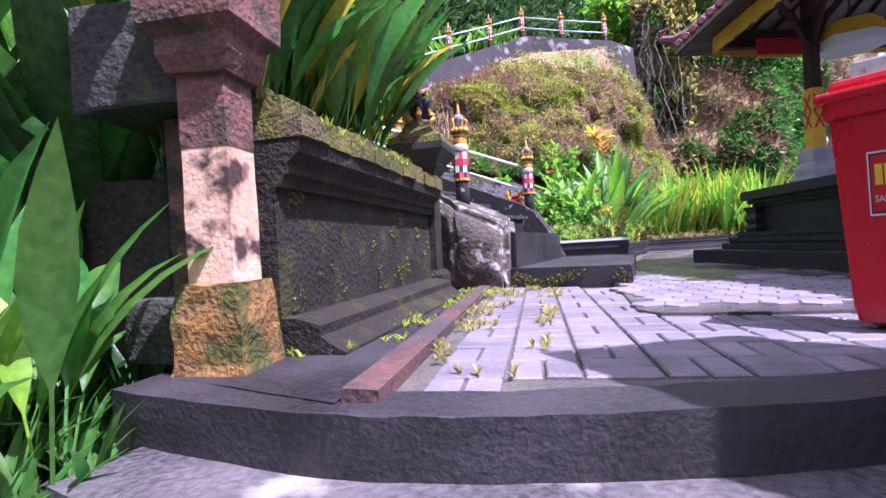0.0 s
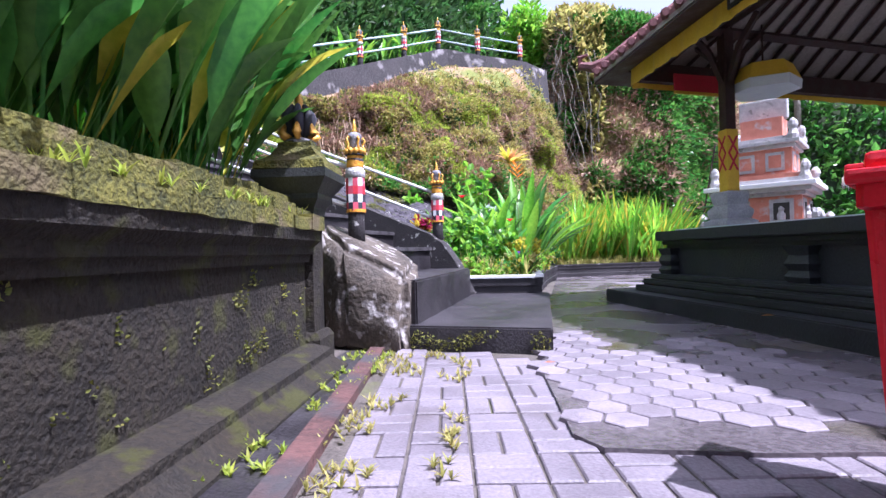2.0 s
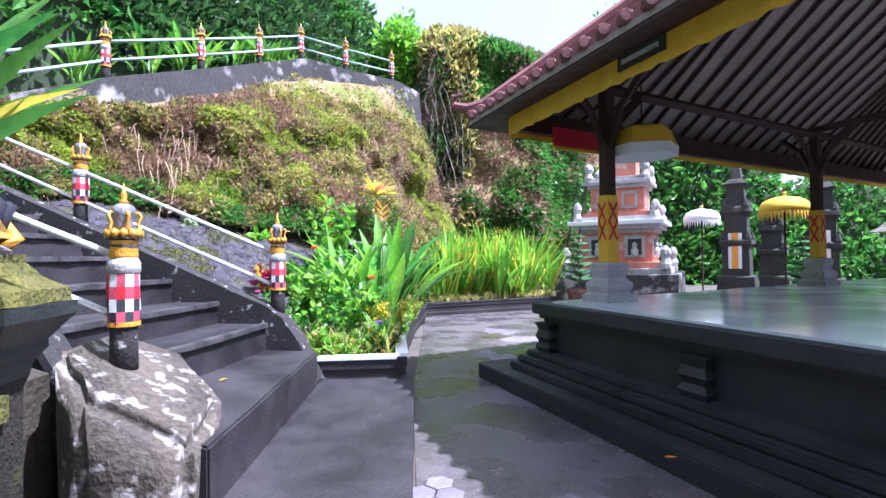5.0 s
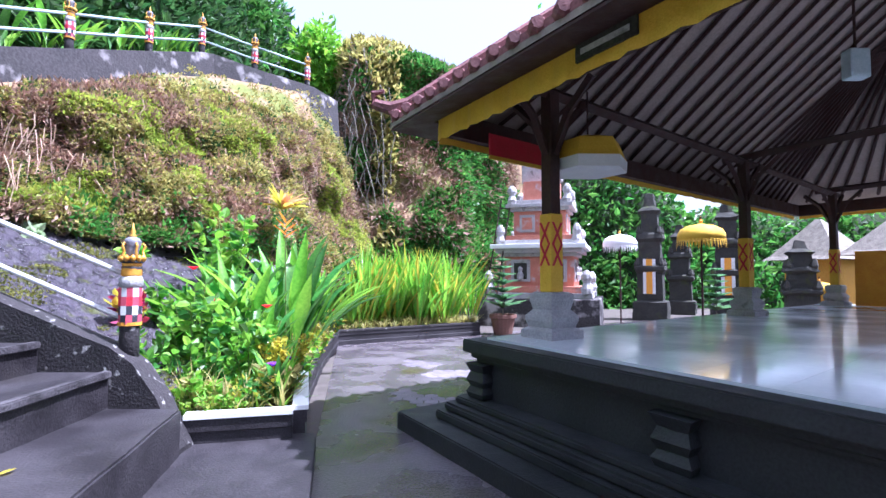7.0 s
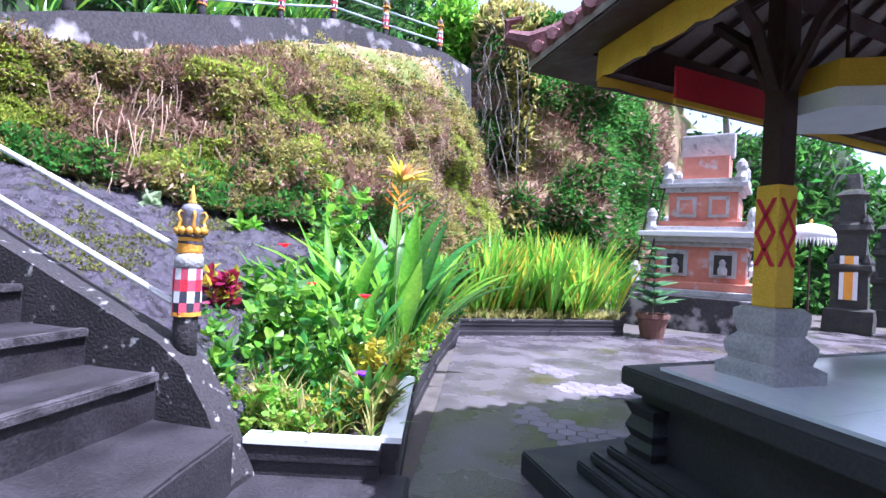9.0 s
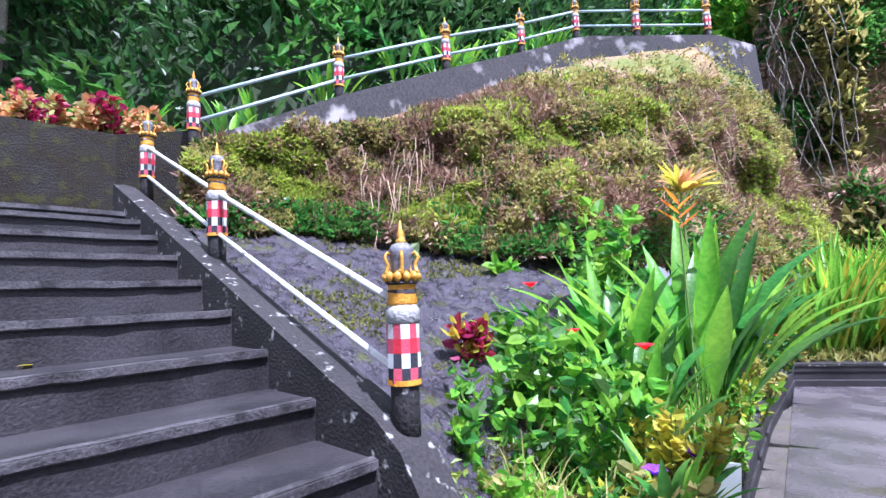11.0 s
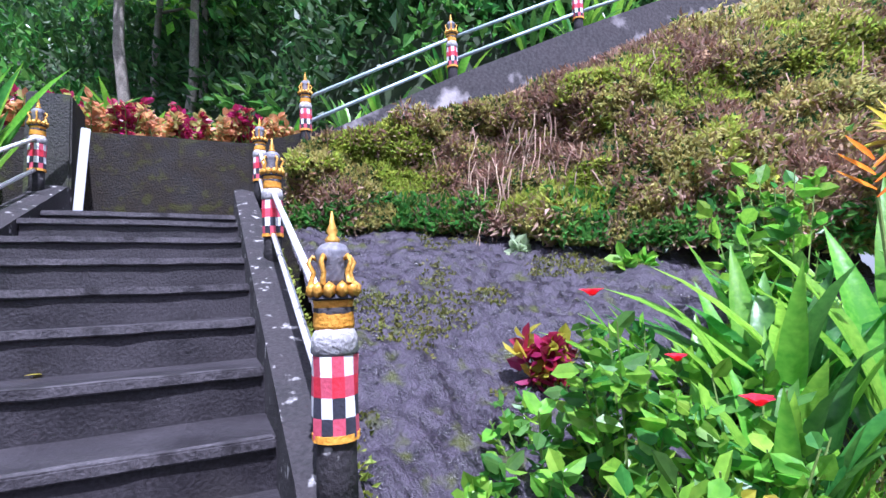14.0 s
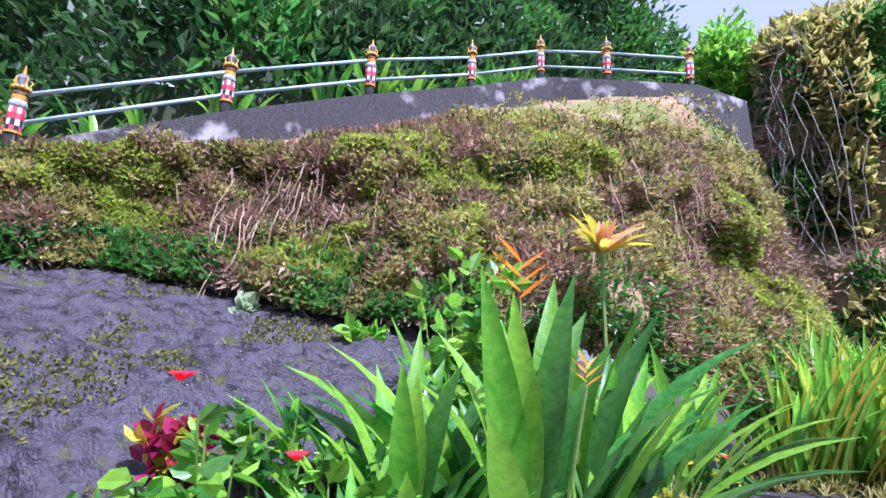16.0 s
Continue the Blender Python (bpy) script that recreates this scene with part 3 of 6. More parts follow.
def pipe_run(name, pts, r, mat, label, group):
    return tagged(part(name, tube(pts, r, 8), mat, smooth=True), label, "handrail", group)


def rails(posts, hs, mat, label, group, r=0.02):
    for a, b in zip(posts, posts[1:]):
        for h in hs:
            pipe_run("handrail", [(a[0], a[1], a[2] + h), (b[0], b[1], b[2] + h)], r, mat, label, group)


rails(POSTS, (0.22, 0.55), PIPEWHITE, "flaking white pipe handrail between stair posts", "stair rails")
LOWPOST = (0.5, 6.42, 0.86)
copy_thing(first_post, pose(*LOWPOST, 0, 0, 15))
rails([(LOWPOST[0], LOWPOST[1], 0.86), *LEFT], (0.22, 0.55), PIPEWHITE, "flaking white pipe handrail between stair posts", "stair rails")

# ---- cliff-top ramp: posts, rails and stained wall ----
CLIFFTOP = [(-4.5, 9.52, 3.47), (-4.12, 11.46, 4.44), (-3.58, 13.25, 5.2), (-3.35, 15.15, 6.02), (-2.95, 16.6, 6.66), (-1.95, 17.25, 6.5), (-1.0, 18.6, 6.62), (-0.6, 20.0, 6.7)]
for k, q in enumerate(CLIFFTOP[:7]):
    copy_thing(first_post, pose(*q, 0, 0, 25 * k))["group"] = "cliff path posts"
rails(CLIFFTOP[:7], (0.3, 0.62), PIPEBLUE, "pale blue pipe rail along the cliff path", "cliff rails", 0.024)


def curve_at(points, t):
    p = np.array(points, float)
    k = np.linspace(0, 1, len(p))
    return np.array([np.interp(t, k, p[:, j]) for j in range(3)])


wallbm = bmesh.new()
rows = []
for t in np.linspace(0, 1, 30):
    p = curve_at(CLIFFTOP, t)
    dth = 0.1
    out = Vector((0.9, -0.3, 0)).normalized()
    f = Vector(p) + out * 0.18
    bk = Vector(p) - out * 0.25
    rows.append([wallbm.verts.new(v) for v in (f + Vector((0.1, -0.05, -dth - 1.2)), f, bk, bk + Vector((0, 0, -dth - 1.2)))])
for a, b in zip(rows, rows[1:]):
    for k in range(4):
        wallbm.faces.new((a[k], a[(k + 1) % 4], b[(k + 1) % 4], b[k]))
wallbm.faces.new(rows[0])
wallbm.faces.new(rows[-1][::-1])
tagged(part("retaining_wall", wallbm, OLDWALL), "stained grey rendered wall below the cliff path", "retaining wall", kind="structure")

# ---- cliff ----
TOPC = [(-4.25, 9.45, 3.35), (-3.85, 11.4, 4.0), (-3.3, 13.2, 4.55), (-3.05, 15.0, 5.45), (-2.65, 16.45, 6.15), (-1.75, 17.0, 6.1), (-1.15, 18.0, 6.3), (-0.7, 19.4, 6.3)]
FOOT = [(-4.0, 9.2, 2.4), (-3.3, 10.6, 2.2), (-2.55, 11.6, 1.98), (-1.7, 12.5, 1.95), (-0.7, 13.8, 1.75), (0.0, 15.6, 1.3), (0.5, 17.4, 0.7), (0.9, 19.6, 0.2)]
NU, NV = 100, 50
cv = np.zeros((NU, NV, 3))
for i in range(NU):
    a, b = curve_at(FOOT, i / (NU - 1)), curve_at(TOPC, i / (NU - 1))
    for j in range(NV):
        t = j / (NV - 1)
        horiz = t ** 1.7
        p = a * (1 - horiz) + b * horiz
        p[2] = a[2] * (1 - t) + b[2] * t
        q = Vector(p)
        p[:2] += np.array((0.8, -0.6)) * 0.8 * (0.6 * noise.noise(q * 0.45) + 0.45 * noise.noise(q * 1.1) + 0.22 * noise.noise(q * 2.7)) * math.sin(math.pi * min(1, t * 0.9 + 0.1))
        p[2] += 0.15 * noise.noise(q * 0.9 + Vector((4, 4, 4)))
        cv[i, j] = p
idx = np.arange(NU * NV).reshape(NU, NV)
cf = np.stack([idx[:-1, :-1], idx[1:, :-1], idx[1:, 1:], idx[:-1, 1:]], -1).reshape(-1, 4)
cliff = tagged(mesh_part("cliff", cv.reshape(-1, 3), cf.tolist(), CLIFF, smooth=True), "earthy cliff face overgrown with scrub and dry roots", "cliff", kind="structure")


def grid_points(g, n, u0=0, u1=1, v0=0, v1=1):
    nu, nv = g.shape[:2]
    u = rng.uniform(u0, u1, n) * (nu - 1.001)
    v = rng.uniform(v0, v1, n) * (nv - 1.001)
    i, j = u.astype(int), v.astype(int)
    fu, fv = (u - i)[:, None], (v - j)[:, None]
    p = g[i, j] * (1 - fu) * (1 - fv) + g[i + 1, j] * fu * (1 - fv) + g[i, j + 1] * (1 - fu) * fv + g[i + 1, j + 1] * fu * fv
    nrm = np.cross(g[i + 1, j] - g[i, j], g[i, j + 1] - g[i, j])
    nrm /= np.linalg.norm(nrm, axis=1)[:, None] + 1e-9
    return p, nrm, u / nu, v / nv


def masked(pts, fn):
    return np.array([fn(Vector(p)) for p in pts])


p, nn, u, v = grid_points(cv, 150000)
msk = masked(p, lambda q: 0.6 * noise.noise(q * 0.8) + 0.6 * noise.noise(q * 2.6) + 0.4 * noise.noise(q * 6))
rnd = rng.uniform(-0.35, 0.35, len(p))
bare = masked(p, lambda q: noise.noise(q * 0.6 + Vector((7, 1, 3)))) > 0.5
strip = (v > 0.8 + 0.12 * msk) & (u > 0.42)
green = (msk + rnd > -0.09) & ~bare & ~(strip & (rng.uniform(0, 1, len(p)) < 0.85))
brown = (msk + rnd <= -0.09) & ~strip & (rng.uniform(0, 1, len(p)) < 0.45)
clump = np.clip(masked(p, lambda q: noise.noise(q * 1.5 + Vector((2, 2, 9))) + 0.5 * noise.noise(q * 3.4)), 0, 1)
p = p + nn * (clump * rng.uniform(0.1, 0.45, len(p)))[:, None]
# low spots between clumps get dark leaves, painted shade for depth
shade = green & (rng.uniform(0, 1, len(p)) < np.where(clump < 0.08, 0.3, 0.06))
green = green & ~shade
tagged(leaves("cliff_dark_scrub", p[shade], nn[shade], 0.08, LEAF_FOREST_SHADE), "leaves coloured dark as shade in the cliff hollows", "scrub", kind="stuff")
tagged(leaves("cliff_scrub", p[green], nn[green], 0.08, LEAF_OLIVE), "olive scrub leaves over the cliff face", "scrub", kind="stuff")
tagged(leaves("cliff_dry_scrub", p[brown], nn[brown], 0.13, LEAF_DRY, aspect=0.14), "dry brown roots and withered leaves on the cliff", "scrub", kind="stuff")
fresh = (masked(p, lambda q: noise.noise(q * 0.7 + Vector((11, 5, 2))) + 0.35 * noise.noise(q * 3)) > 0.24) & (v > 0.1) & ~strip & (rng.uniform(0, 1, len(p)) < 0.85)
tagged(leaves("cliff_ferns", p[fresh] + nn[fresh] * 0.03, nn[fresh], 0.085, LEAF_MOSSY), "fresh green ferns in drifts on the cliff", "fern", kind="stuff")
low = (v < 0.25) & (rng.uniform(0, 1, len(p)) < 0.3 * (1 - v / 0.25)) & (masked(p, lambda q: noise.noise(q * 1.5)) > -0.1)
tagged(leaves("cliff_foot_leaves", p[low] + nn[low] * 0.05, nn[low], 0.11, LEAF_DEEP), "dark green leaves along the cliff foot", "scrub", kind="stuff")

rr = random.Random(12)
roots = bmesh.new()
for k in range(90):
    i, j = int(min(0.99, max(0.02, rr.choice((0.22, 0.26, 0.3, 0.62, 0.7, 0.78)) + rr.gauss(0, 0.035))) * (NU - 1)), int(rr.uniform(0.3, 0.8) * (NV - 1))
    s0 = Vector(cv[i, j]) + Vector((0.16, -0.1, 0.05))
    pts = [s0]
    for q in range(4):
        pts.append(pts[-1] + Vector((rr.uniform(-0.05, 0.12), rr.uniform(-0.12, 0.05), -rr.uniform(0.12, 0.3))))
    add_tube(roots, pts, [0.008, 0.007, 0.006, 0.005, 0.003], 3)
tagged(part("hanging_roots", roots, LEAF_DRY), "pinkish dry roots hanging on the cliff face", "roots", kind="stuff")

# wet dark rock slab between garden and cliff foot
rk = np.zeros((170, 150, 3))
for i in range(170):
    for j in range(150):
        s, t = i / 169, j / 149
        a = curve_at([(0.45, 8.95, 0.42), (0.2, 9.7, 0.4), (0.0, 11.0, 0.45), (0.2, 13.6, 0.35)], s)
        b = curve_at([(-4.5, 9.2, 2.52), (-3.6, 11.2, 2.3), (-2.75, 12.3, 2.2), (-1.1, 14.4, 1.95)], s)
        p1 = a * (1 - t) + b * t
        q = Vector(p1)
        p1[2] += 0.12 * math.sin(math.pi * t) + 0.07 * noise.noise(q * 2.2) + 0.05 * noise.noise(q * 6) + 0.045 * abs(noise.noise(q * 11)) + 0.022 * noise.noise(q * 24) + 0.03 * math.sin(t * 16 + noise.noise(q) * 4)
        rk[i, j] = p1
ri = np.arange(170 * 150).reshape(170, 150)
rock = tagged(mesh_part("rock_slab", rk.reshape(-1, 3), np.stack([ri[:-1, :-1], ri[1:, :-1], ri[1:, 1:], ri[:-1, 1:]], -1).reshape(-1, 4).tolist(), WETROCK, smooth=True), "wet violet-grey lava rock slope with moss patches", "rock", kind="structure")

p, nn, u, v = grid_points(rk, 26000, 0.0, 1.0, 0.02, 0.95)
mossy = masked(p, lambda q: noise.noise(q * 1.7 + Vector((3, 1, 2))) + 0.5 * noise.noise(q * 4.5)) > 0.3
nn = np.where(nn[:, 2:3] < 0, -nn, nn)
tagged(leaves("rock_moss", p[mossy], nn[mossy], 0.035, LEAF_MOSSDARK, aspect=0.6), "dark moss cushions on the wet rock slope", "moss", kind="stuff")

# ---- tall overgrown cliff behind, hill and forest ----
tc = np.zeros((60, 40, 3))
for i in range(60):
    a = curve_at([(-2.6, 33, 0), (-2.9, 26.5, 0), (-1.0, 22.2, 0), (3.4, 23.2, 0), (7.5, 31, 0)], i / 59)
    for j in range(40):
        t = j / 39
        p1 = a.copy()
        p1[2] = t * (13.6 - 4.5 * i / 59)
        q = Vector(p1)
        back = 0.12 * p1[2] + (max(0, t - 0.86) / 0.14) ** 2 * 5
        p1[:2] += np.array((0.3, 0.95)) * back + np.array((0.3, -0.95)) * (0.9 * noise.noise(q * 0.3) + 0.5 * noise.noise(q * 0.8))
        tc[i, j] = p1
ti = np.arange(2400).reshape(60, 40)
tagged(mesh_part("high_cliff", tc.reshape(-1, 3), np.stack([ti[:-1, :-1], ti[1:, :-1], ti[1:, 1:], ti[:-1, 1:]], -1).reshape(-1, 4).tolist(), CLIFF, smooth=True), "high dark cliff hung with creepers and bare roots", "cliff", kind="structure")
p, nn, u, v = grid_points(tc, 60000, 0, 0.9)
msk = masked(p, lambda q: noise.noise(q * 0.35) + 0.4 * noise.noise(q * 1.1))
k1 = (msk > -0.22)
k2 = (msk < 0.0) & (rng.uniform(0, 1, len(p)) < 0.35)
tagged(leaves("creeper", p[k1], nn[k1], 0.22, LEAF_DEEP), "dense green creepers on the high cliff", "creeper", kind="stuff")
tagged(leaves("dry_creeper", p[k2], nn[k2], 0.3, LEAF_DRY, aspect=0.12), "grey-brown dry creepers on the high cliff", "creeper", kind="stuff")
p, nn, u, v = grid_points(tc, 11000, 0, 0.6, 0.2, 0.97)
k3 = masked(p, lambda q: noise.noise(q * 0.4 + Vector((3, 8, 1)))) > 0.15
tagged(leaves("creeper_light", p[k3] + nn[k3] * 0.15, nn[k3], 0.32, LEAF_OLIVE), "yellow-green creepers over the cliff edge", "creeper", kind="stuff")


def hanging_vines(n, g, u0, u1, mat, seed):
    r = random.Random(seed)
    bm = bmesh.new()
    for k in range(n):
        i, j = int(r.uniform(u0, u1) * 58), int(r.uniform(0.45, 0.92) * 38)
        s = Vector(g[i, j]) + Vector((0.1, -0.4, 0))
        pts = [s]
        for q in range(6):
            pts.append(pts[-1] + Vector((r.uniform(-0.25, 0.25), r.uniform(-0.1, 0.08), -r.uniform(0.25, 0.75))))
        add_tube(bm, pts, r.uniform(0.007, 0.02), 4)
    return bm


tagged(part("bare_vines", hanging_vines(190, tc, 0.05, 0.6, BARK, 3), BARK), "tangle of bare grey hanging vines", "vine", kind="stuff")

hill = np.zeros((50, 26, 3))
for i in range(50):
    a = curve_at([(-15, -8, 2.6), (-14.5, 0, 2.8), (-11.5, 7.6, 3.2), (-7.0, 11.2, 3.7), (-6.0, 13, 4.4), (-5.5, 15, 5.4), (-5.0, 17.5, 6.4), (-4.0, 21, 6.7), (-3.4, 27, 7.0)], i / 49)
    for j in range(26):
        t = j / 25
        p1 = a + np.array((-0.75, 0.5, 0)) * 12 * t ** 1.3
        q = Vector(p1)
        p1[2] = a[2] + 11.5 * t ** 0.62 + (1.8 * noise.noise(q * 0.25) + 0.8 * noise.noise(q * 0.7)) * (t > 0)
        hill[i, j] = p1
hi = np.arange(50 * 26).reshape(50, 26)
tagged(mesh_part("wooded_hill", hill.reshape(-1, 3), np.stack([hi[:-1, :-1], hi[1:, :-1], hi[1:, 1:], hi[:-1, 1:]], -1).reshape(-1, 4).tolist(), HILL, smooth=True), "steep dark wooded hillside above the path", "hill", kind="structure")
p, nn, u, v = grid_points(hill, 64000, 0, 1, 0.02, 1)
nn[:, 2] += 0.2
off = rng.uniform(0, 0.9, len(p))[:, None]
dark = masked(p, lambda q: noise.noise(q * 0.4)) > 0.18
tagged(leaves("forest_foliage", p[~dark] + nn[~dark] * off[~dark], nn[~dark], 0.32, LEAF_FOREST_SHADE), "dense dark forest foliage on the hillside", "foliage", kind="stuff")
tagged(leaves("forest_foliage", p[dark] + nn[dark] * off[dark] * 1.3, nn[dark], 0.32, LEAF_DEEP), "lighter green tree crowns on the hillside", "foliage", kind="stuff")


def tree(x, y, z, h, crown, mat, seed, label, trunk_r=0.16, n=2600, leaf=0.32, bare=0.5):
    r = random.Random(seed)
    root = empty("tree", pose(x, y, z), label, "tree")
    bm = bmesh.new()
    lean = Vector((r.uniform(-0.12, 0.12), r.uniform(-0.12, 0.12), 1))
    pts = [lean * (h * k / 6) + Vector((r.uniform(-0.1, 0.1), r.uniform(-0.1, 0.1), 0)) for k in range(7)]
    add_tube(bm, pts, [trunk_r * (1 - 0.11 * k) for k in range(7)], 8)
    tips = []
    for k in range(9):
        t = r.uniform(bare, 1)
        b = lean * (h * t)
        a = r.uniform(0, 2 * math.pi)
        e = b + Vector((math.cos(a), math.sin(a), r.uniform(0.3, 0.9))) * crown * r.uniform(0.5, 0.95)
        add_tube(bm, [b, (b + e) / 2 + Vector((0, 0, 0.15)), e], [trunk_r * 0.35, trunk_r * 0.2, 0.02], 5)
        tips += [e, (b + e) / 2]
    part("trunk", bm, BARK, root, smooth=True)
    c = np.array([tips[int(q)] for q in rng.integers(0, len(tips), n)])
    off = rng.normal(0, crown * 0.3, (n, 3))
    leaves("crown", c + off, off / (np.linalg.norm(off, axis=1)[:, None] + 1e-6) + np.array((0, 0, 0.2)), leaf, mat, root)
    return root


tree(-5.0, 24.5, 6.6, 5.0, 1.7, LEAF_DEEP, 1, "slim green tree at the end of the path")
tree(-2.5, 24.2, 5.8, 4.2, 1.0, LEAF_FRESH, 2, "bright green tree at the cliff edge", 0.1)
tree(-6.2, 23, 6.6, 6.5, 2.4, LEAF_FOREST_SHADE, 3, "dark tree beyond the cliff path")
tree(9, 31, 6, 7, 2.6, LEAF_DEEP, 5, "tall tree behind the high cliff")
for k, (x, y) in enumerate(((-9.4, 6.9), (-11.6, 8.2), (-10.2, 7.9), (-12.4, 7.0), (-14.5, 9))):
    tree(x, y, 3.4, 9.5, 2.6, LEAF_DEEP if k % 2 else LEAF_FRESH, 10 + k, "tall pale-trunked tree behind the stairs", 0.13, 1800, 0.34, 0.6)

# ---- wall and planting at the stair head ----
back_wall = tagged(part("stair_head_wall", roughen(prism([(-4.6, 9.7), (-5.45, 8.9), (-5.6, 1.5), (-6.0, 1.5), (-5.85, 9.1), (-5.0, 10.0)], 0.6, 3.72), 0.02, 3, 3), WALL_STONE), "dark mossy stone wall at the head of the stairs", "wall", kind="structure")
bed = tagged(part("raised_bed", prism([(-5.0, 10.0), (-5.85, 9.1), (-6.0, 1.5), (-14, 1.5), (-14, 10), (-6.4, 12.2), (-4.9, 11.2)], 0.6, 3.66), SOIL), "dark soil bed behind the stair head wall", "flower bed", kind="structure")
side_pier = tagged(part("stair_head_pier", roughen(prism([(-4.85, 6.55), (-4.85, 6.98), (-5.55, 6.98), (-5.55, 6.55)], 0.6, 3.95, 0.02), 0.01, 4, 2), DARKSTONE), "dark stone pier beside the top step", "pier", kind="structure")
tagged(part("white_board", box((-0.01, -0.03, 0), (0.01, 0.06, 1.1), pose(-4.82, 7.03, 2.45, -3, 5, 20)), WHITE), "narrow white painted board leaning on the pier", "board")
left_bank = tagged(part("planting_bank", roughen(prism([(0.95, 3.2), (0.25, 5.5), (0.15, 6.35), (-1.0, 6.5), (-2.6, 6.5), (-5.5, 6.6), (-5.5, 1.5), (-4, 1.5)], -0.4, [0.75, 0.8, 0.8, 1.0, 1.6, 2.5, 2.2, 0.9]), 0.04, 1.5, 3), SOIL), "dark soil bank planted between wall and stairs", "flower bed", kind="structure")
left_soil = tagged(part("weedy_ground", roughen(prism([(1.5, 0.8), (1.5, 2.7), (1.4, 3.2), (0.8, 3.4), (-5, 1.6), (-5, -1.2), (1.5, -1.2)], -1.7, -0.28), 0.05, 2, 4), SOIL), "dark weedy soil beside the lower steps", "soil", kind="structure")

# ---- planters ----
def rim_wall(name, pts, h, w, mat_body, mat_top, label):
    root = empty(name, Matrix(), label, "planter", kind="structure")
    for a, b in zip(pts, pts[1:]):
        part("planter_wall", sweep([(0, -0.05), (w, -0.05), (w, h * 0.3), (w - 0.015, h * 0.33), (w - 0.015, h * 0.7), (w, h * 0.73), (w, h), (0, h)], a, b), mat_body, root)
        part("rim", sweep([(-0.01, h), (w + 0.012, h), (w + 0.012, h + 0.035), (-0.01, h + 0.035)], a, b), mat_top, root, "white-painted rim")
    return root


rim_wall("planter", [(0.58, 8.97), (1.36, 9.16), (0.98, 10.7)], 0.36, 0.11, CONCRETE, WHITE, "low dark planter wall with white painted rim")
rim_wall("planter", [(0.98, 10.7), (0.62, 13.2), (0.36, 15.9)], 0.26, 0.11, CONCRETE, CONCRETE_LICHEN, "low dark planter wall overhung by plants")
rim_wall("planter", [(0.36, 15.9), (3.6, 17.95)], 0.28, 0.13, CONCRETE, CONCRETE_LICHEN, "low dark moulded planter wall by the path")
tagged(part("planter_soil", roughen(prism([(0.4, 8.95), (1.3, 9.2), (0.92, 10.7), (0.56, 13.2), (0.32, 16.0), (3.5, 18.1), (4.4, 24.5), (0.4, 24.5), (-0.4, 16.5), (-1.0, 13.5), (-0.6, 11.0), (0.1, 9.3)], -0.1, 0.3), 0.05, 2, 3), SOIL), "dark garden soil in the planters", "soil", kind="structure")

# ---- pavilion ----
A0, E1, E2 = Vector((3.6, 9.6, 0)), Vector((0.49, -0.872, 0)), Vector((0.786, 0.618, 0))


def W(a, b, z=0.0):
    return A0 + E1 * a + E2 * b + Vector((0, 0, z))


def quad(a0, b0, a1, b1):
    return [(W(a, b).x, W(a, b).y) for a, b in ((a0, b0), (a1, b0), (a1, b1), (a0, b1))]


FR = Matrix(((E1.x, E2.x, 0, A0.x), (E1.y, E2.y, 0, A0.y), (0, 0, 1, 0), (0, 0, 0, 1)))
AE, BE = 4.0, 9.6
pav = empty("pavilion_base", Matrix(), "raised black stone pavilion base with white tiled floor", "platform", kind="structure")
part("step", prism(quad(-1.15, -1.12, AE + 1.2, BE + 1), -0.05, 0.16, 0.012), BLACKSTONE, pav)
part("plinth", prism(quad(-0.74, -0.9, AE + 0.9, BE + 0.8), 0.16, 0.235, 0.012), BLACKSTONE, pav)
part("plinth", prism(quad(-0.68, -0.84, AE + 0.85, BE + 0.75), 0.235, 0.31, 0.02), BLACKSTONE, pav)
part("plinth", prism(quad(-0.6, -0.76, AE + 0.8, BE + 0.7), 0.31, 0.37, 0.015), BLACKSTONE, pav)
part("body", prism(quad(-0.42, -0.56, AE + 0.7, BE + 0.6), 0.37, 0.68), BLACKSTONE, pav)
part("moulding", prism(quad(-0.46, -0.6, AE + 0.74, BE + 0.64), 0.68, 0.72, 0.01), BLACKSTONE, pav)
part("moulding", prism(quad(-0.5, -0.64, AE + 0.76, BE + 0.66), 0.72, 0.77, 0.01), BLACKSTONE, pav)
part("slab_edge", prism(quad(-0.56, -0.7, AE + 0.8, BE + 0.7), 0.77, 0.885, 0.012), BLACKSTONE, pav)
for a in (-0.47, 1.5, 3.4):
    part("pilaster", roughen(lathe([(0.11, 0.37), (0.13, 0.42), (0.1, 0.47), (0.13, 0.53), (0.1, 0.6), (0.14, 0.68)], m=FR @ Matrix.Translation((a + 0.1, -0.56, 0)), square=True), 0.006, 9, 1), BLACKSTONE, pav, "carved stone pilaster")
for ia in range(16):
    for ib in range(25):
        a0, b0 = -0.38 + ia * 0.5, -0.52 + ib * 0.5
        if a0 > AE + 0.3 or b0 > BE:
            continue
        part("floor_tile", box((a0, b0, 0.88), (a0 + 0.498, b0 + 0.498, 0.905), FR), WHITETILE, pav)


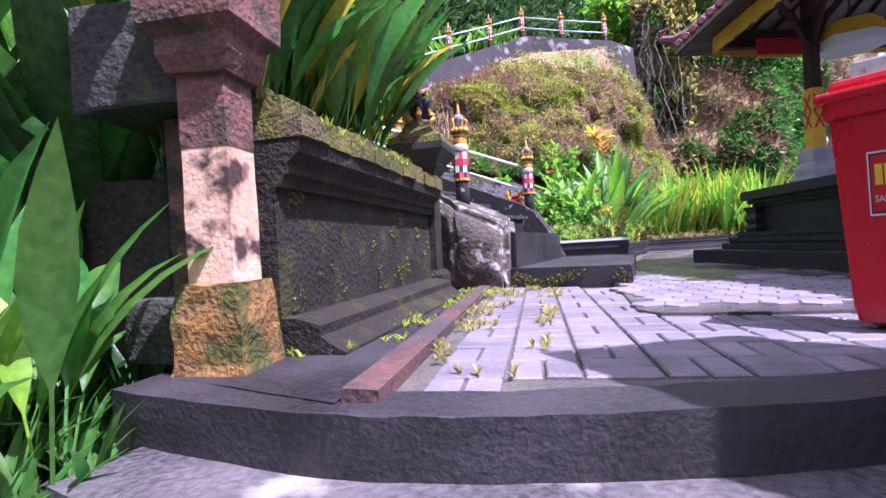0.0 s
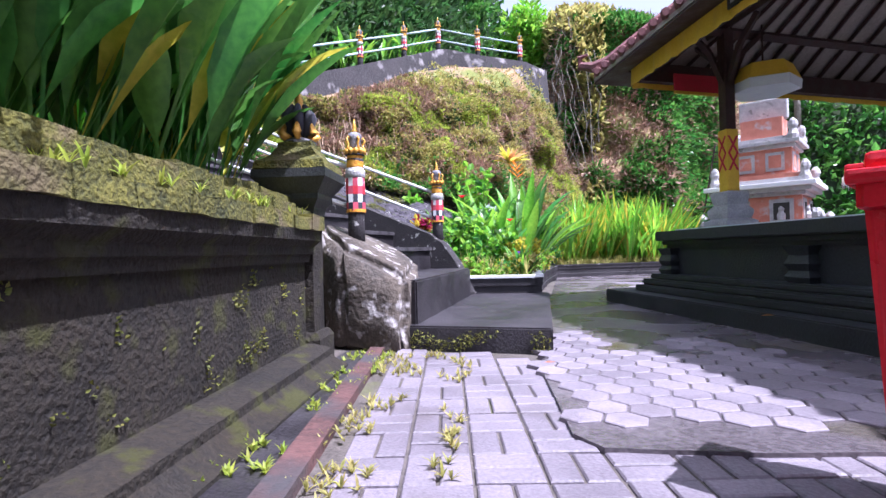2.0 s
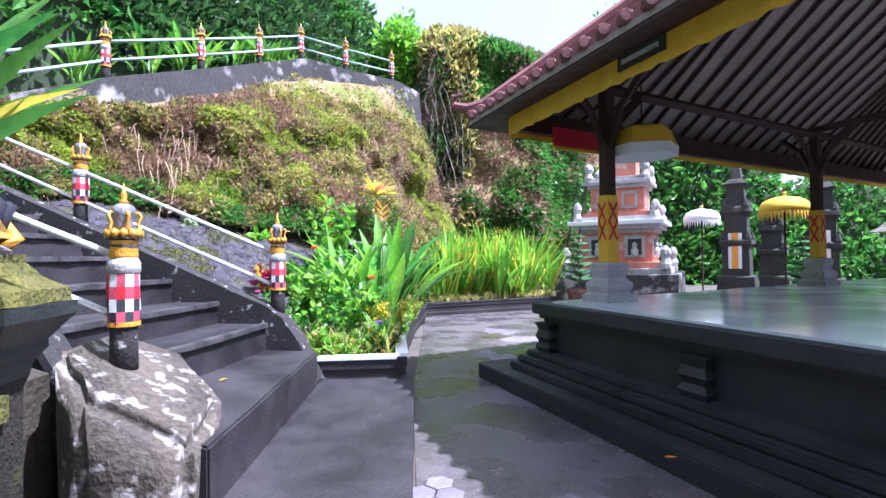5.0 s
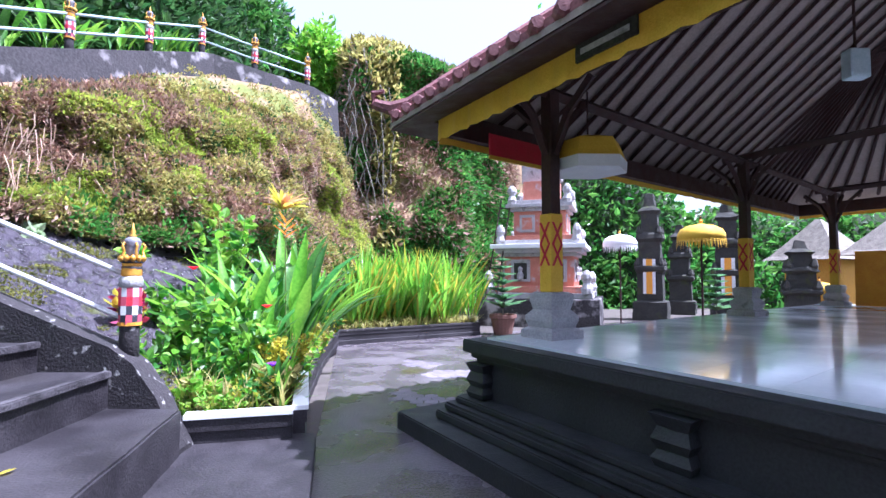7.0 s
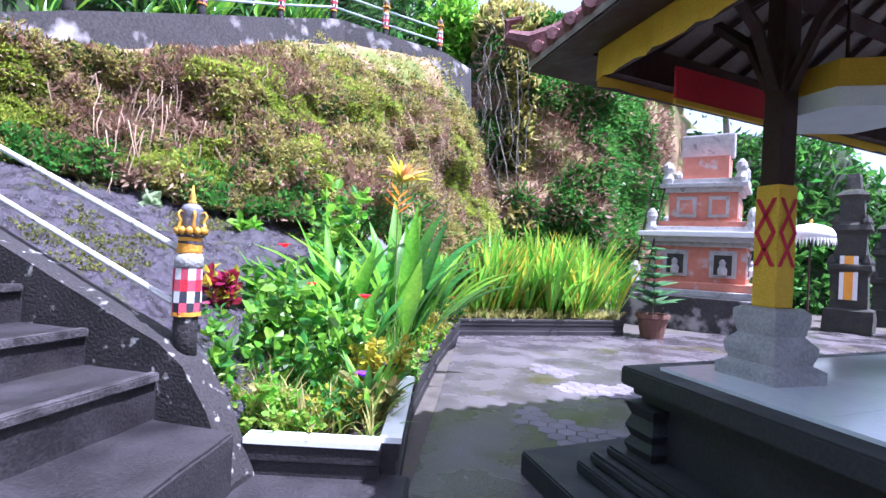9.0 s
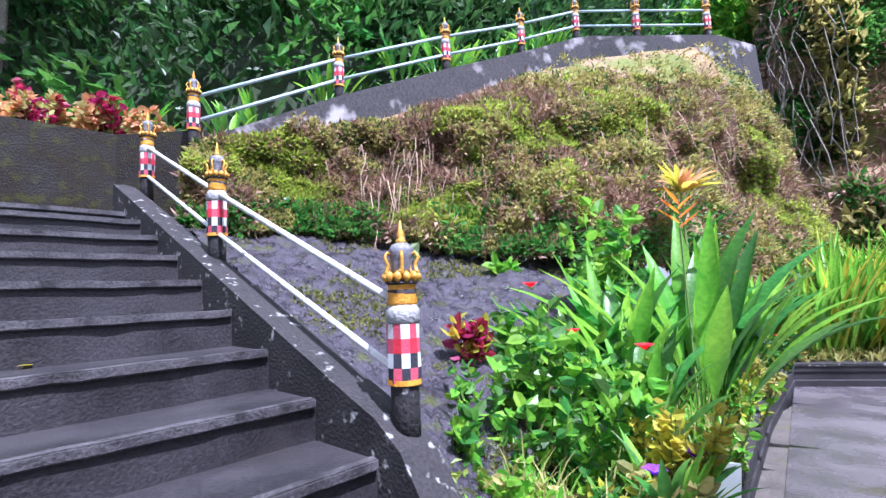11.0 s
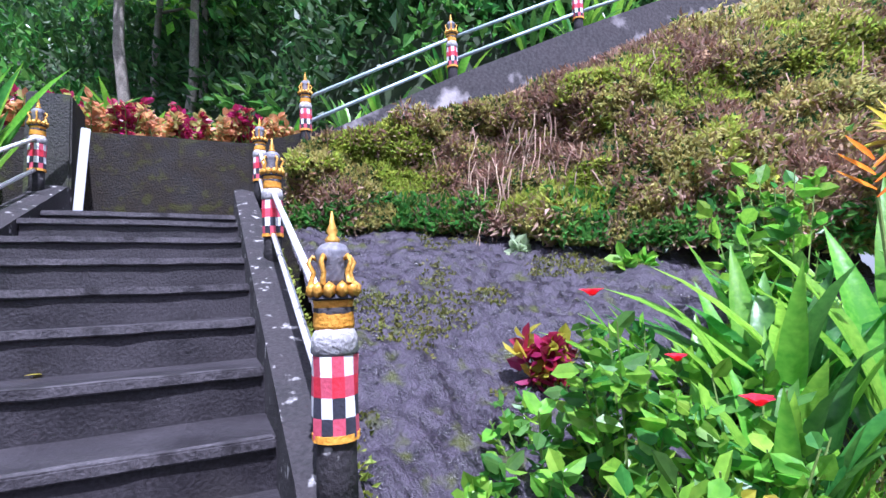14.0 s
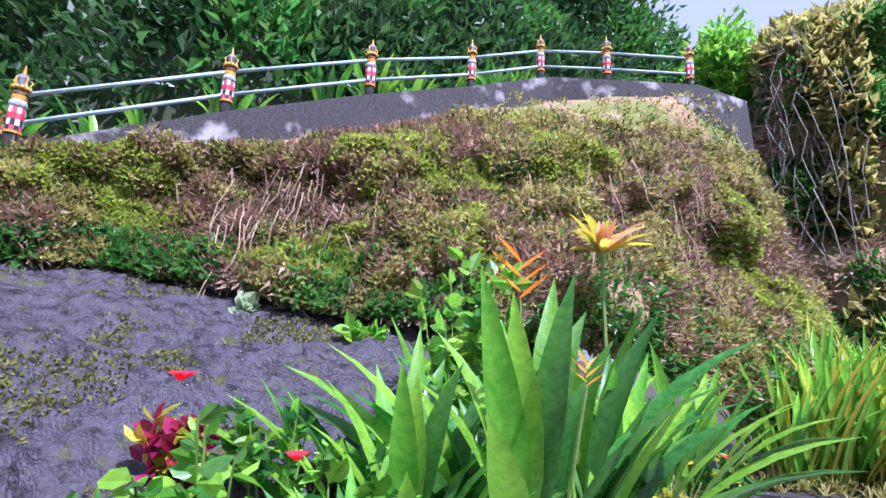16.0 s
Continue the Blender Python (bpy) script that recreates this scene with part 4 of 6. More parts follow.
def column(m, wrapped=True):
    root = empty("pavilion_column", m, "dark timber column with yellow cloth on a grey stone foot", "column", "pavilion columns")
    part("stone_foot", lathe([(0.2, 0), (0.2, 0.07), (0.15, 0.1), (0.17, 0.16), (0.17, 0.2), (0.12, 0.26), (0.14, 0.34), (0.14, 0.4), (0.11, 0.42)], square=True), GREYSTONE, root, "stepped pale grey stone foot")
    part("shaft", box((-0.062, -0.062, 0.42), (0.062, 0.062, 2.3), bevel=0.008), TIMBER, root)
    part("cloth_wrap", roughen(box((-0.075, -0.075, 0.42), (0.075, 0.075, 1.14), bevel=0.01), 0.004, 14, 2), GOLD, root, "yellow cloth wrap with red lozenge pattern")
    for k in range(4):
        mm = pose(0, 0, 0, 0, 0, 90 * k)
        for j in range(2):
            z0 = 0.66 + j * 0.2
            for sgn in (1, -1):
                bm = bmesh.new()
                vs = [bm.verts.new(mm @ Vector(v)) for v in ((-0.07 * sgn, -0.081, z0), (-0.04 * sgn, -0.081, z0), (0.07 * sgn, -0.081, z0 + 0.2), (0.04 * sgn, -0.081, z0 + 0.2))]
                bm.faces.new(vs)
                part("red_stripe", bm, REDCLOTH, root)
    for k in range(4):
        mm = pose(0, 0, 0, 0, 0, 90 * k)
        part("brace", tube([mm @ Vector((0.05, 0, 1.7)), mm @ Vector((0.22, 0, 2.05)), mm @ Vector((0.5, 0, 2.3))], 0.04, 4), TIMBER, root)
    return root


c_first = None
for a in (0, 3.3):
    for b in (0, 4.5, 9.0):
        m = Matrix.Translation(A0 + E1 * a + E2 * b + Vector((0, 0, 0.905))) @ pose(0, 0, 0, 0, 0, -58)
        if c_first is None:
            c_first = column(m)
        else:
            copy_thing(c_first, m)

roof = empty("pavilion_roof", Matrix(), "hipped clay tile roof on dark rafters with yellow valance", "roof", kind="structure")
ea0, eb0, ea1, eb1, ez = -1.42, -1.08, 4.9, 10.4, 3.02
ra, rb0, rb1, rz = 1.7, 2.3, 6.8, 5.5
cor = [W(ea0, eb0, ez), W(ea1, eb0, ez), W(ea1, eb1, ez), W(ea0, eb1, ez)]
rg = [W(ra, rb0, rz), W(ra, rb1, rz)]
faces_r = [(cor[0], cor[1], rg[0]), (cor[1], cor[2], rg[1], rg[0]), (cor[2], cor[3], rg[1]), (cor[3], cor[0], rg[0], rg[1])]
for f in faces_r:
    bm = bmesh.new()
    top = [bm.verts.new(v + Vector((0, 0, 0.05))) for v in f]
    low = [bm.verts.new(v) for v in f]
    bm.faces.new(top)
    bm.faces.new(low[::-1])
    for i in range(len(f)):
        bm.faces.new((low[i], low[(i + 1) % len(f)], top[(i + 1) % len(f)], top[i]))
    part("ceiling_boards", bm, CEILING, roof, "pale ceiling boards between rafters")
    # tile courses
    bm = bmesh.new()
    a, b = f[0], f[1]
    c, d = (f[2], f[2]) if len(f) == 3 else (f[2], f[3])
    n = 13
    for k in range(n):
        t0, t1 = k / n, (k + 1.15) / n
        t1 = min(1, t1)
        p = [a.lerp(d, t0), b.lerp(c, t0), b.lerp(c, t1), a.lerp(d, t1)]
        z0, z1 = 0.11, 0.075
        vs = [bm.verts.new(v + Vector((0, 0, z))) for v, z in zip(p, (z0, z0, z1, z1))]
        lo = [bm.verts.new(v + Vector((0, 0, 0.052))) for v in p]
        bm.faces.new(vs)
        bm.faces.new((lo[0], lo[1], vs[1], vs[0]))
    part("tile_courses", bm, ROOFTILE, roof, "dull red clay roof tiles")
# round tile ends along the eaves, hip ridges
for (p, q) in ((cor[0], cor[1]), (cor[3], cor[0])):
    n = int((q - p).length / 0.24)
    for k in range(n):
        v = p.lerp(q, (k + 0.5) / n)
        part("eave_tile", lathe([(0.05, -0.09), (0.06, 0.03), (0.045, 0.06)], 8, Matrix.Translation(v + Vector((0, 0, 0.1))) @ Matrix.Rotation(math.pi / 2, 4, "X")), ROOFTILE, roof)
for k, (p, q) in enumerate(((cor[0], rg[0]), (cor[1], rg[0]), (cor[2], rg[1]), (cor[3], rg[1]), (rg[0], rg[1]))):
    part("ridge", tube([p + Vector((0, 0, 0.12)), q + Vector((0, 0, 0.14))], 0.08, 8), ROOFTILE, roof)
horn = cor[0]
hd = (horn - rg[0])
hd.z = 0
hd.normalize()
part("ridge_scroll", tube([horn - hd * 0.5 + Vector((0, 0, 0.3)), horn + Vector((0, 0, 0.2)), horn + hd * 0.18 + Vector((0, 0, 0.26)), horn + hd * 0.2 + Vector((0, 0, 0.38)), horn + hd * 0.08 + Vector((0, 0, 0.4))], [0.08, 0.08, 0.06, 0.04, 0.02], 8), ROOFTILE, roof, "carved red ridge-end scroll")
# rafters under each slope
for f in faces_r:
    a, b = f[0], f[1]
    c, d = (f[2], f[2]) if len(f) == 3 else (f[2], f[3])
    n = int((b - a).length / 0.36)
    for k in range(1, n):
        t = k / n
        s0 = a.lerp(b, t)
        if len(f) == 3:
            e0 = c
        else:
            t2 = min(1, max(0, ((s0 - d).dot(c - d)) / (c - d).length_squared))
            e0 = d.lerp(c, t2)
        dn = Vector((0, 0, -0.05))
        part("rafter", tube([s0.lerp(e0, 0.1) + dn, s0.lerp(e0, 0.97) + dn], 0.032, 4), TIMBER, roof)
# ring beams, fascia, valance
inn = [(-0.9, -0.7), (4.3, -0.7), (4.3, 9.8), (-0.9, 9.8)]
for (p, q) in zip(inn, inn[1:] + inn[:1]):
    a, b = W(*p), W(*q)
    nrm = (b - a).normalized()
    part("eave_beam", sweep([(-0.05, 2.88), (0.05, 2.88), (0.05, 3.12), (-0.05, 3.12)], (a.x, a.y), (b.x, b.y)), TIMBER, roof)
    bm = bmesh.new()
    n = 60
    vs = []
    for k in range(n + 1):
        v = a.lerp(b, k / n)
        w = 0.012 * math.sin(k * 1.9)
        o = Vector((nrm.y, -nrm.x, 0)) * (0.065 + w)
        vs.append((bm.verts.new(v + o + Vector((0, 0, 3.06))), bm.verts.new(v + o * 1.15 + Vector((0, 0, 2.81 + 0.012 * (k % 2))))))
    for x, y in zip(vs, vs[1:]):
        bm.faces.new((x[0], y[0], y[1], x[1]))
    part("valance", bm, GOLD, roof, "yellow cloth valance with scalloped edge")
for a in (0, 3.3):
    part("tie_beam", tube([A0 + E1 * a + E2 * -0.4 + Vector((0, 0, 3.2)), A0 + E1 * a + E2 * 9.4 + Vector((0, 0, 3.2))], 0.06, 4), TIMBER, roof)
for b in (0, 4.5, 9.0):
    part("tie_beam", tube([A0 + E1 * -0.3 + E2 * b + Vector((0, 0, 3.27)), A0 + E1 * 3.6 + E2 * b + Vector((0, 0, 3.27))], 0.06, 4), TIMBER, roof)
ra0, ra1 = W(-0.55, -0.35), W(-0.55, 0.75)
part("red_cloth", roughen(sweep([(-0.008, 2.66), (0.008, 2.66), (0.008, 2.88), (-0.008, 2.88)], (ra0.x, ra0.y), (ra1.x, ra1.y)), 0.01, 6, 3), REDCLOTH, roof, "red cloth strip hung below the eave")
part("gold_hem", sweep([(-0.012, 2.63), (0.012, 2.63), (0.012, 2.665), (-0.012, 2.665)], (ra0.x, ra0.y), (ra1.x, ra1.y)), GOLD, roof)
# soffit boards outside the valance
for p, q, p2, q2 in (((ea0, eb0), (ea1, eb0), (-0.97, -0.78), (4.4, -0.78)), ((ea0, eb1), (ea0, eb0), (-0.97, 9.9), (-0.97, -0.78))):
    sb4 = bmesh.new()
    vs = [sb4.verts.new(v) for v in (W(*p, ez - 0.012), W(*q, ez - 0.012), W(*q2, 3.04), W(*p2, 3.04))]
    lo4 = [sb4.verts.new(v.co - Vector((0, 0, 0.02))) for v in vs]
    sb4.faces.new(vs)
    sb4.faces.new(lo4[::-1])
    for k in range(4):
        sb4.faces.new((lo4[k], lo4[(k + 1) % 4], vs[(k + 1) % 4], vs[k]))
    part("soffit", sb4, TIMBER, roof, "dark brown painted soffit board")
sign = empty("name_sign", Matrix(), "small dark green name board on the valance", "sign")
sa, sb = W(1.0, -0.8), W(1.5, -0.8)
part("board", sweep([(-0.02, 2.9), (0.0, 2.9), (0.0, 3.02), (-0.02, 3.02)], (sa.x, sa.y), (sb.x, sb.y)), DARKSTONE, sign)
part("lettering", sweep([(0.002, 2.94), (0.004, 2.94), (0.004, 2.98), (0.002, 2.98)], tuple((sa.lerp(sb, 0.1)).xy), tuple((sa.lerp(sb, 0.9)).xy)), GREYSTONE, sign, "illegible pale lettering")
lampc = Vector((4.0, 9.75, 0))
lantern = empty("hanging_canopy", pose(lampc.x, lampc.y, 2.52), "hexagonal white hanging canopy with yellow fringe", "canopy")
part("frill", lathe([(0.38, 0.06), (0.3, 0.24), (0.1, 0.3)], 6), GOLD, lantern)
part("white_skirt", lathe([(0.375, -0.05), (0.385, 0.055), (0.37, 0.065)], 6), WHITECLOTH, lantern)
part("cord", tube([(0, 0, 0.29), (0, 0, 0.75)], 0.01, 5), TIMBER, lantern)
bl = Vector((6.2, 9.2, 0))
blue = empty("lamp_box", pose(bl.x, bl.y, 3.2), "small pale blue lamp box hanging under the roof", "lamp")
part("case", box((-0.09, -0.06, 0), (0.09, 0.06, 0.26), bevel=0.02), PIPEBLUE, blue)
part("rod", tube([(0, 0, 0.25), (0, 0, 1.2)], 0.012, 5), TIMBER, blue)
oc0, oc1 = W(0.3, 9.2), W(3.2, 9.2)
tagged(part("orange_curtain", roughen(sweep([(-0.02, 0.91), (0.02, 0.91), (0.02, 2.0), (-0.02, 2.0)], (oc0.x, oc0.y), (oc1.x, oc1.y)), 0.02, 5, 3), ORANGE), "orange cloth curtain round the far altar", "curtain")

# ---- wheelie bin ----
binm = pose(3.49, 4.46, 0, 0, 0, -112) @ Matrix.Diagonal((0.6, 0.6, 0.88, 1))
wb = empty("wheelie_bin", binm, "tall red plastic wheelie bin with black wheels", "bin")
bm = bmesh.new()
ring = []
for z, x0, x1, y0, y1 in ((0.03, -0.2, 0.2, -0.22, 0.2), (0.1, -0.21, 0.21, -0.24, 0.24), (0.88, -0.26, 0.26, -0.3, 0.33), (0.89, -0.285, 0.285, -0.325, 0.35), (0.96, -0.285, 0.285, -0.325, 0.35)):
    ring.append([bm.verts.new(v) for v in ((x0, y0, z), (x1, y0, z), (x1, y1, z), (x0, y1, z))])
for a, b in zip(ring, ring[1:]):
    for k in range(4):
        bm.faces.new((a[k], a[(k + 1) % 4], b[(k + 1) % 4], b[k]))
bm.faces.new(ring[0][::-1])
bm.faces.new(ring[-1])
bmesh.ops.bevel(bm, geom=[e for e in bm.edges if abs((e.verts[0].co - e.verts[1].co).z) > 0.05], offset=0.03, segments=3, affect="EDGES")
part("body", bm, BINRED, wb)
lid = bmesh.new()
add_box(lid, (-0.3, -0.36, 0.955), (0.3, 0.38, 1.0), None, 0.015)
add_box(lid, (-0.24, -0.3, 0.99), (0.24, 0.34, 1.05), None, 0.025)
add_box(lid, (-0.1, -0.38, 0.985), (0.1, -0.24, 1.03), None, 0.012)
part("lid", lid, BINRED, wb, "ribbed red lid")
for sx in (-1, 1):
    w = part("wheel", lathe([(0.03, -0.03), (0.09, -0.03), (0.1, -0.02), (0.1, 0.02), (0.09, 0.03), (0.03, 0.03)], 20, Matrix.Translation((0.235 * sx, 0.24, 0.1)) @ Matrix.Rotation(math.pi / 2, 4, "Y")), RUBBER, wb)
    part("hub", lathe([(0.055, -0.034), (0.055, 0.034)], 12, Matrix.Translation((0.235 * sx, 0.24, 0.1)) @ Matrix.Rotation(math.pi / 2, 4, "Y")), GREYSTONE, w)
part("axle", tube([(-0.26, 0.24, 0.1), (0.26, 0.24, 0.1)], 0.012, 6), RUBBER, wb)
part("handle", tube([(-0.2, 0.33, 0.92), (-0.2, 0.43, 0.97), (0.2, 0.43, 0.97), (0.2, 0.33, 0.92)], 0.018, 6), BINRED, wb)


def lettering(text, size, m, mat, parent):
    cu = bpy.data.curves.new("lettering", "FONT")
    cu.body, cu.size, cu.extrude, cu.align_x, cu.align_y = text, size, 0.0008, "CENTER", "CENTER"
    tmp = bpy.data.objects.new("tmp_text", cu)
    scene.collection.objects.link(tmp)
    me = bpy.data.meshes.new_from_object(tmp.evaluated_get(bpy.context.evaluated_depsgraph_get()))
    bpy.data.objects.remove(tmp)
    bpy.data.curves.remove(cu)
    me.materials.clear()
    me.materials.append(mat)
    ob = new("lettering", me)
    ob.matrix_basis = m
    ob.parent = parent
    return ob


def bin_label(m, w, h, big):
    lb = part("label_panel", box((-w / 2, -h / 2, -0.002), (w / 2, h / 2, 0.002), m), WHITE, wb, "printed waste company label")
    part("label_border", box((-w / 2 + 0.008, -h / 2 + 0.008, 0.0021), (w / 2 - 0.008, h / 2 - 0.008, 0.0028), m), BLACKCLOTH, lb)
    part("label_ground", box((-w / 2 + 0.016, -h / 2 + 0.016, 0.0029), (w / 2 - 0.016, h / 2 - 0.016, 0.0036), m), BINRED, lb)
    # the emblem is drawn as plain yellow shapes
    for k in range(3):
        x0 = -w * 0.33 + k * w * 0.225
        part("emblem_shape", box((x0, -h * 0.02, 0.0037), (x0 + w * 0.18, h * 0.3, 0.0044), m), YELLOW, lb)
    if big:
        lettering("SADING", h * 0.15, m @ pose(0, -h * 0.24, 0.0042), WHITE, lb)


bin_label(pose(0.2425, -0.02, 0.6, 90, 0, 90) @ pose(0, 0, 0, 3.5, 0, 0), 0.2, 0.26, True)
bin_label(pose(0.12, -0.2955, 0.8, 90, 0, 0) @ pose(0, 0, 0, 4.3, 0, 0), 0.08, 0.1, False)
bin_label(pose(0.2565, 0.2, 0.8, 90, 0, 90) @ pose(0, 0, 0, 3.5, 0, 0), 0.08, 0.1, False)

# ---- shrine ----
SH = pose(6.0, 21.3, 0, 0, 0, -20) @ Matrix.Diagonal((1.0, 1.0, 1.1, 1))
shrine = empty("shrine", SH, "tiered red brick shrine with carved grey stone", "shrine")


def shrine_block(name, w, d, z0, z1, mat, bevel=0.0):
    return part(name, box((-w / 2, -d / 2, z0), (w / 2, d / 2, z1), None, bevel), mat, shrine)


shrine_block("plinth", 3.6, 3.2, -0.05, 0.75, OLDWALL, 0.02)
shrine_block("plinth_cap", 3.2, 2.8, 0.75, 0.9, GREYSTONE, 0.02)
shrine_block("base_course", 2.6, 2.4, 0.9, 1.08, REDBRICK, 0.02)
shrine_block("body", 2.1, 1.9, 1.08, 1.92, REDBRICK)
for k, (w, z0, z1, mt) in enumerate(((2.3, 1.9, 2.0, GREYSTONE), (2.6, 2.0, 2.12, GREYSTONE), (2.85, 2.12, 2.24, WHITE), (2.5, 2.24, 2.36, GREYSTONE), (2.1, 2.36, 2.5, REDBRICK))):
    shrine_block("cornice", w, w - 0.2, z0, z1, mt, 0.015)
shrine_block("upper_body", 1.6, 1.4, 2.5, 3.2, REDBRICK)
for w, z0, z1, mt in ((1.8, 3.2, 3.3, GREYSTONE), (2.05, 3.3, 3.4, GREYSTONE), (1.75, 3.4, 3.52, GREYSTONE)):
    shrine_block("cornice", w, w - 0.2, z0, z1, mt, 0.012)
shrine_block("throne", 1.1, 0.9, 3.52, 4.1, REDBRICK)
shrine_block("throne_back", 1.3, 0.3, 4.1, 4.7, GREYSTONE, 0.05)
for side in range(4):
    R = pose(0, 0, 0, 0, 0, 90 * side)
    fr = 0.95 if side % 2 == 0 else 1.05
    for x in (-0.55, 0.55):
        part("niche_frame", box((x - 0.3, -fr - 0.03, 1.2), (x + 0.3, -fr + 0.02, 1.82), R, 0.01), GREYSTONE, shrine)
        part("niche", box((x - 0.2, -fr - 0.034, 1.27), (x + 0.2, -fr - 0.024, 1.72), R), DARKSTONE, shrine)
        part("niche_figure", roughen(lathe([(0.1, 1.27), (0.11, 1.4), (0.06, 1.48), (0.08, 1.56), (0.03, 1.63)], 8, R @ Matrix.Translation((x, -fr - 0.07, 0))), 0.015, 12), GREYSTONE, shrine)
    fu = 0.7 if side % 2 == 0 else 0.8
    for x in (-0.38, 0.38):
        part("panel_frame", box((x - 0.24, -fu - 0.025, 2.6), (x + 0.24, -fu + 0.02, 3.1), R, 0.01), GREYSTONE, shrine)
        part("panel", box((x - 0.16, -fu - 0.03, 2.68), (x + 0.16, -fu - 0.02, 3.02), R), REDBRICK, shrine)
for sx in (-1, 1):
    for sy in (-1, 1):
        for z, r, s in ((2.24, 1.15, 1.0), (3.4, 0.85, 1.0), (0.9, 1.45, 1.1)):
            bm = roughen(lathe([(0.14 * s, 0), (0.16 * s, 0.12 * s), (0.1 * s, 0.25 * s), (0.14 * s, 0.36 * s), (0.12 * s, 0.46 * s), (0.05 * s, 0.55 * s)], 8, Matrix.Translation((r * sx, (r - 0.1) * sy, z))), 0.03, 7, 1)
            part("corner_carving", bm, GREYSTONE, shrine, "carved stone corner ornament")
ladder = empty("ladder", SH @ pose(-1.35, -1.55, 0.75, -14, 6, 0), "dark bamboo ladder leaning on the shrine", "ladder")
for x in (-0.17, 0.17):
    part("rail", tube([(x, 0, 0), (x * 0.9, 0, 2.9)], 0.025, 6), TIMBER, ladder)
for k in range(9):
    part("rung", tube([(-0.17, 0, 0.25 + 0.3 * k), (0.17, 0, 0.25 + 0.3 * k)], 0.018, 5), TIMBER, ladder)


def umbrella(m, mat, label):
    root = empty("ceremonial_umbrella", m, label, "umbrella", "ceremonial umbrellas")
    part("pole", tube([(0, 0, -2.6), (0, 0, 0.5)], 0.025, 6), TIMBER, root)
    part("canopy", lathe([(0.53, -0.05), (0.52, 0.08), (0.45, 0.2), (0.3, 0.28), (0.1, 0.32), (0.03, 0.34)], 20), mat, root, smooth=True)
    part("finial", lathe([(0.03, 0.33), (0.045, 0.4), (0.02, 0.45), (0.005, 0.52)], 8), GOLDPAINT, root)
    bm = bmesh.new()
    for k in range(44):
        a = 2 * math.pi * k / 44
        b = a + 0.1
        h = -0.2 - 0.04 * (k % 3)
        bm.faces.new([bm.verts.new(v) for v in ((0.53 * math.cos(a), 0.53 * math.sin(a), -0.04), (0.53 * math.cos(b), 0.53 * math.sin(b), -0.04), (0.55 * math.cos((a + b) / 2), 0.55 * math.sin((a + b) / 2), h))])
    tagged(part("fringe", bm, mat, root), kind="stuff")
    return root


umbrella(pose(8.4, 21.0, 2.5), WHITECLOTH, "white fringed ceremonial umbrella on a pole")
umbrella(pose(8.8, 16.8, 2.4), GOLD, "yellow fringed ceremonial umbrella on a pole")
umbrella(pose(16, 22.6, 1.0), GOLD, "yellow fringed ceremonial umbrella on a pole")


def stone_gate(m, h, label, cloth):
    root = empty("split_gate", m, label, "gate")
    prof = [(0.55, -0.1), (0.55, 0.5), (0.42, 0.55), (0.4, 1.3), (0.5, 1.4), (0.5, 1.5), (0.36, 1.58), (0.34, 2.2), (0.45, 2.3), (0.42, 2.42), (0.28, 2.5), (0.26, 3.0), (0.36, 3.1), (0.2, 3.25), (0.12, 3.6)]
    part("tower", roughen(lathe([(r, z * h / 3.6) for r, z in prof], square=True), 0.05, 3, 2), DARKSTONE, root)
    for k in range(4):
        a = k * math.pi / 2 + math.pi / 4
        for z in (1.5, 2.4):
            part("carving", roughen(lathe([(0.1, 0), (0.12, 0.1), (0.05, 0.3)], 6, Matrix.Translation((0.6 * math.cos(a) * (1.15 - z / 6), 0.6 * math.sin(a) * (1.15 - z / 6), z * h / 3.6))), 0.02, 9), DARKSTONE, root)
    if cloth:
        c = part("sash", box((-0.2, -0.45, 0.9), (0.2, -0.43, 2.1)), WHITECLOTH, root, "white and orange cloth sash")
        part("sash_band", box((-0.1, -0.456, 0.9), (0.1, -0.451, 2.1)), ORANGE, c)
    return root


stone_gate(pose(10.1, 22.7, 0, 0, 0, -30), 4.4, "weathered dark stone gate tower with cloth sash", True)
stone_gate(pose(12.2, 21.6, 0, 0, 0, -30), 4.0, "mossy dark stone gate tower by the court", True)
stone_gate(pose(13.6, 20.2, 0, 0, 0, -30), 2.6, "low mossy dark stone shrine tower", False)
stone_gate(pose(12.5, 25.5, 0, 0, 0, -30), 3.6, "weathered dark stone gate tower", False)
for x, y, s in ((18.5, 25.8, 1.0), (17.6, 20.4, 1.1)):
    hut = empty("thatched_shrine_hut", pose(x, y, 0, 0, 0, 25), "small distant shrine hut with grey tiled roof", "hut", "shrine huts")
    part("roof", lathe([(1.5 * s, 2.2), (1.3 * s, 2.35), (0.4 * s, 3.5), (0.1 * s, 3.9)], square=True), BARK, hut)
    part("body", lathe([(0.9 * s, 0), (0.9 * s, 2.25)], square=True), GOLDPAINT, hut)

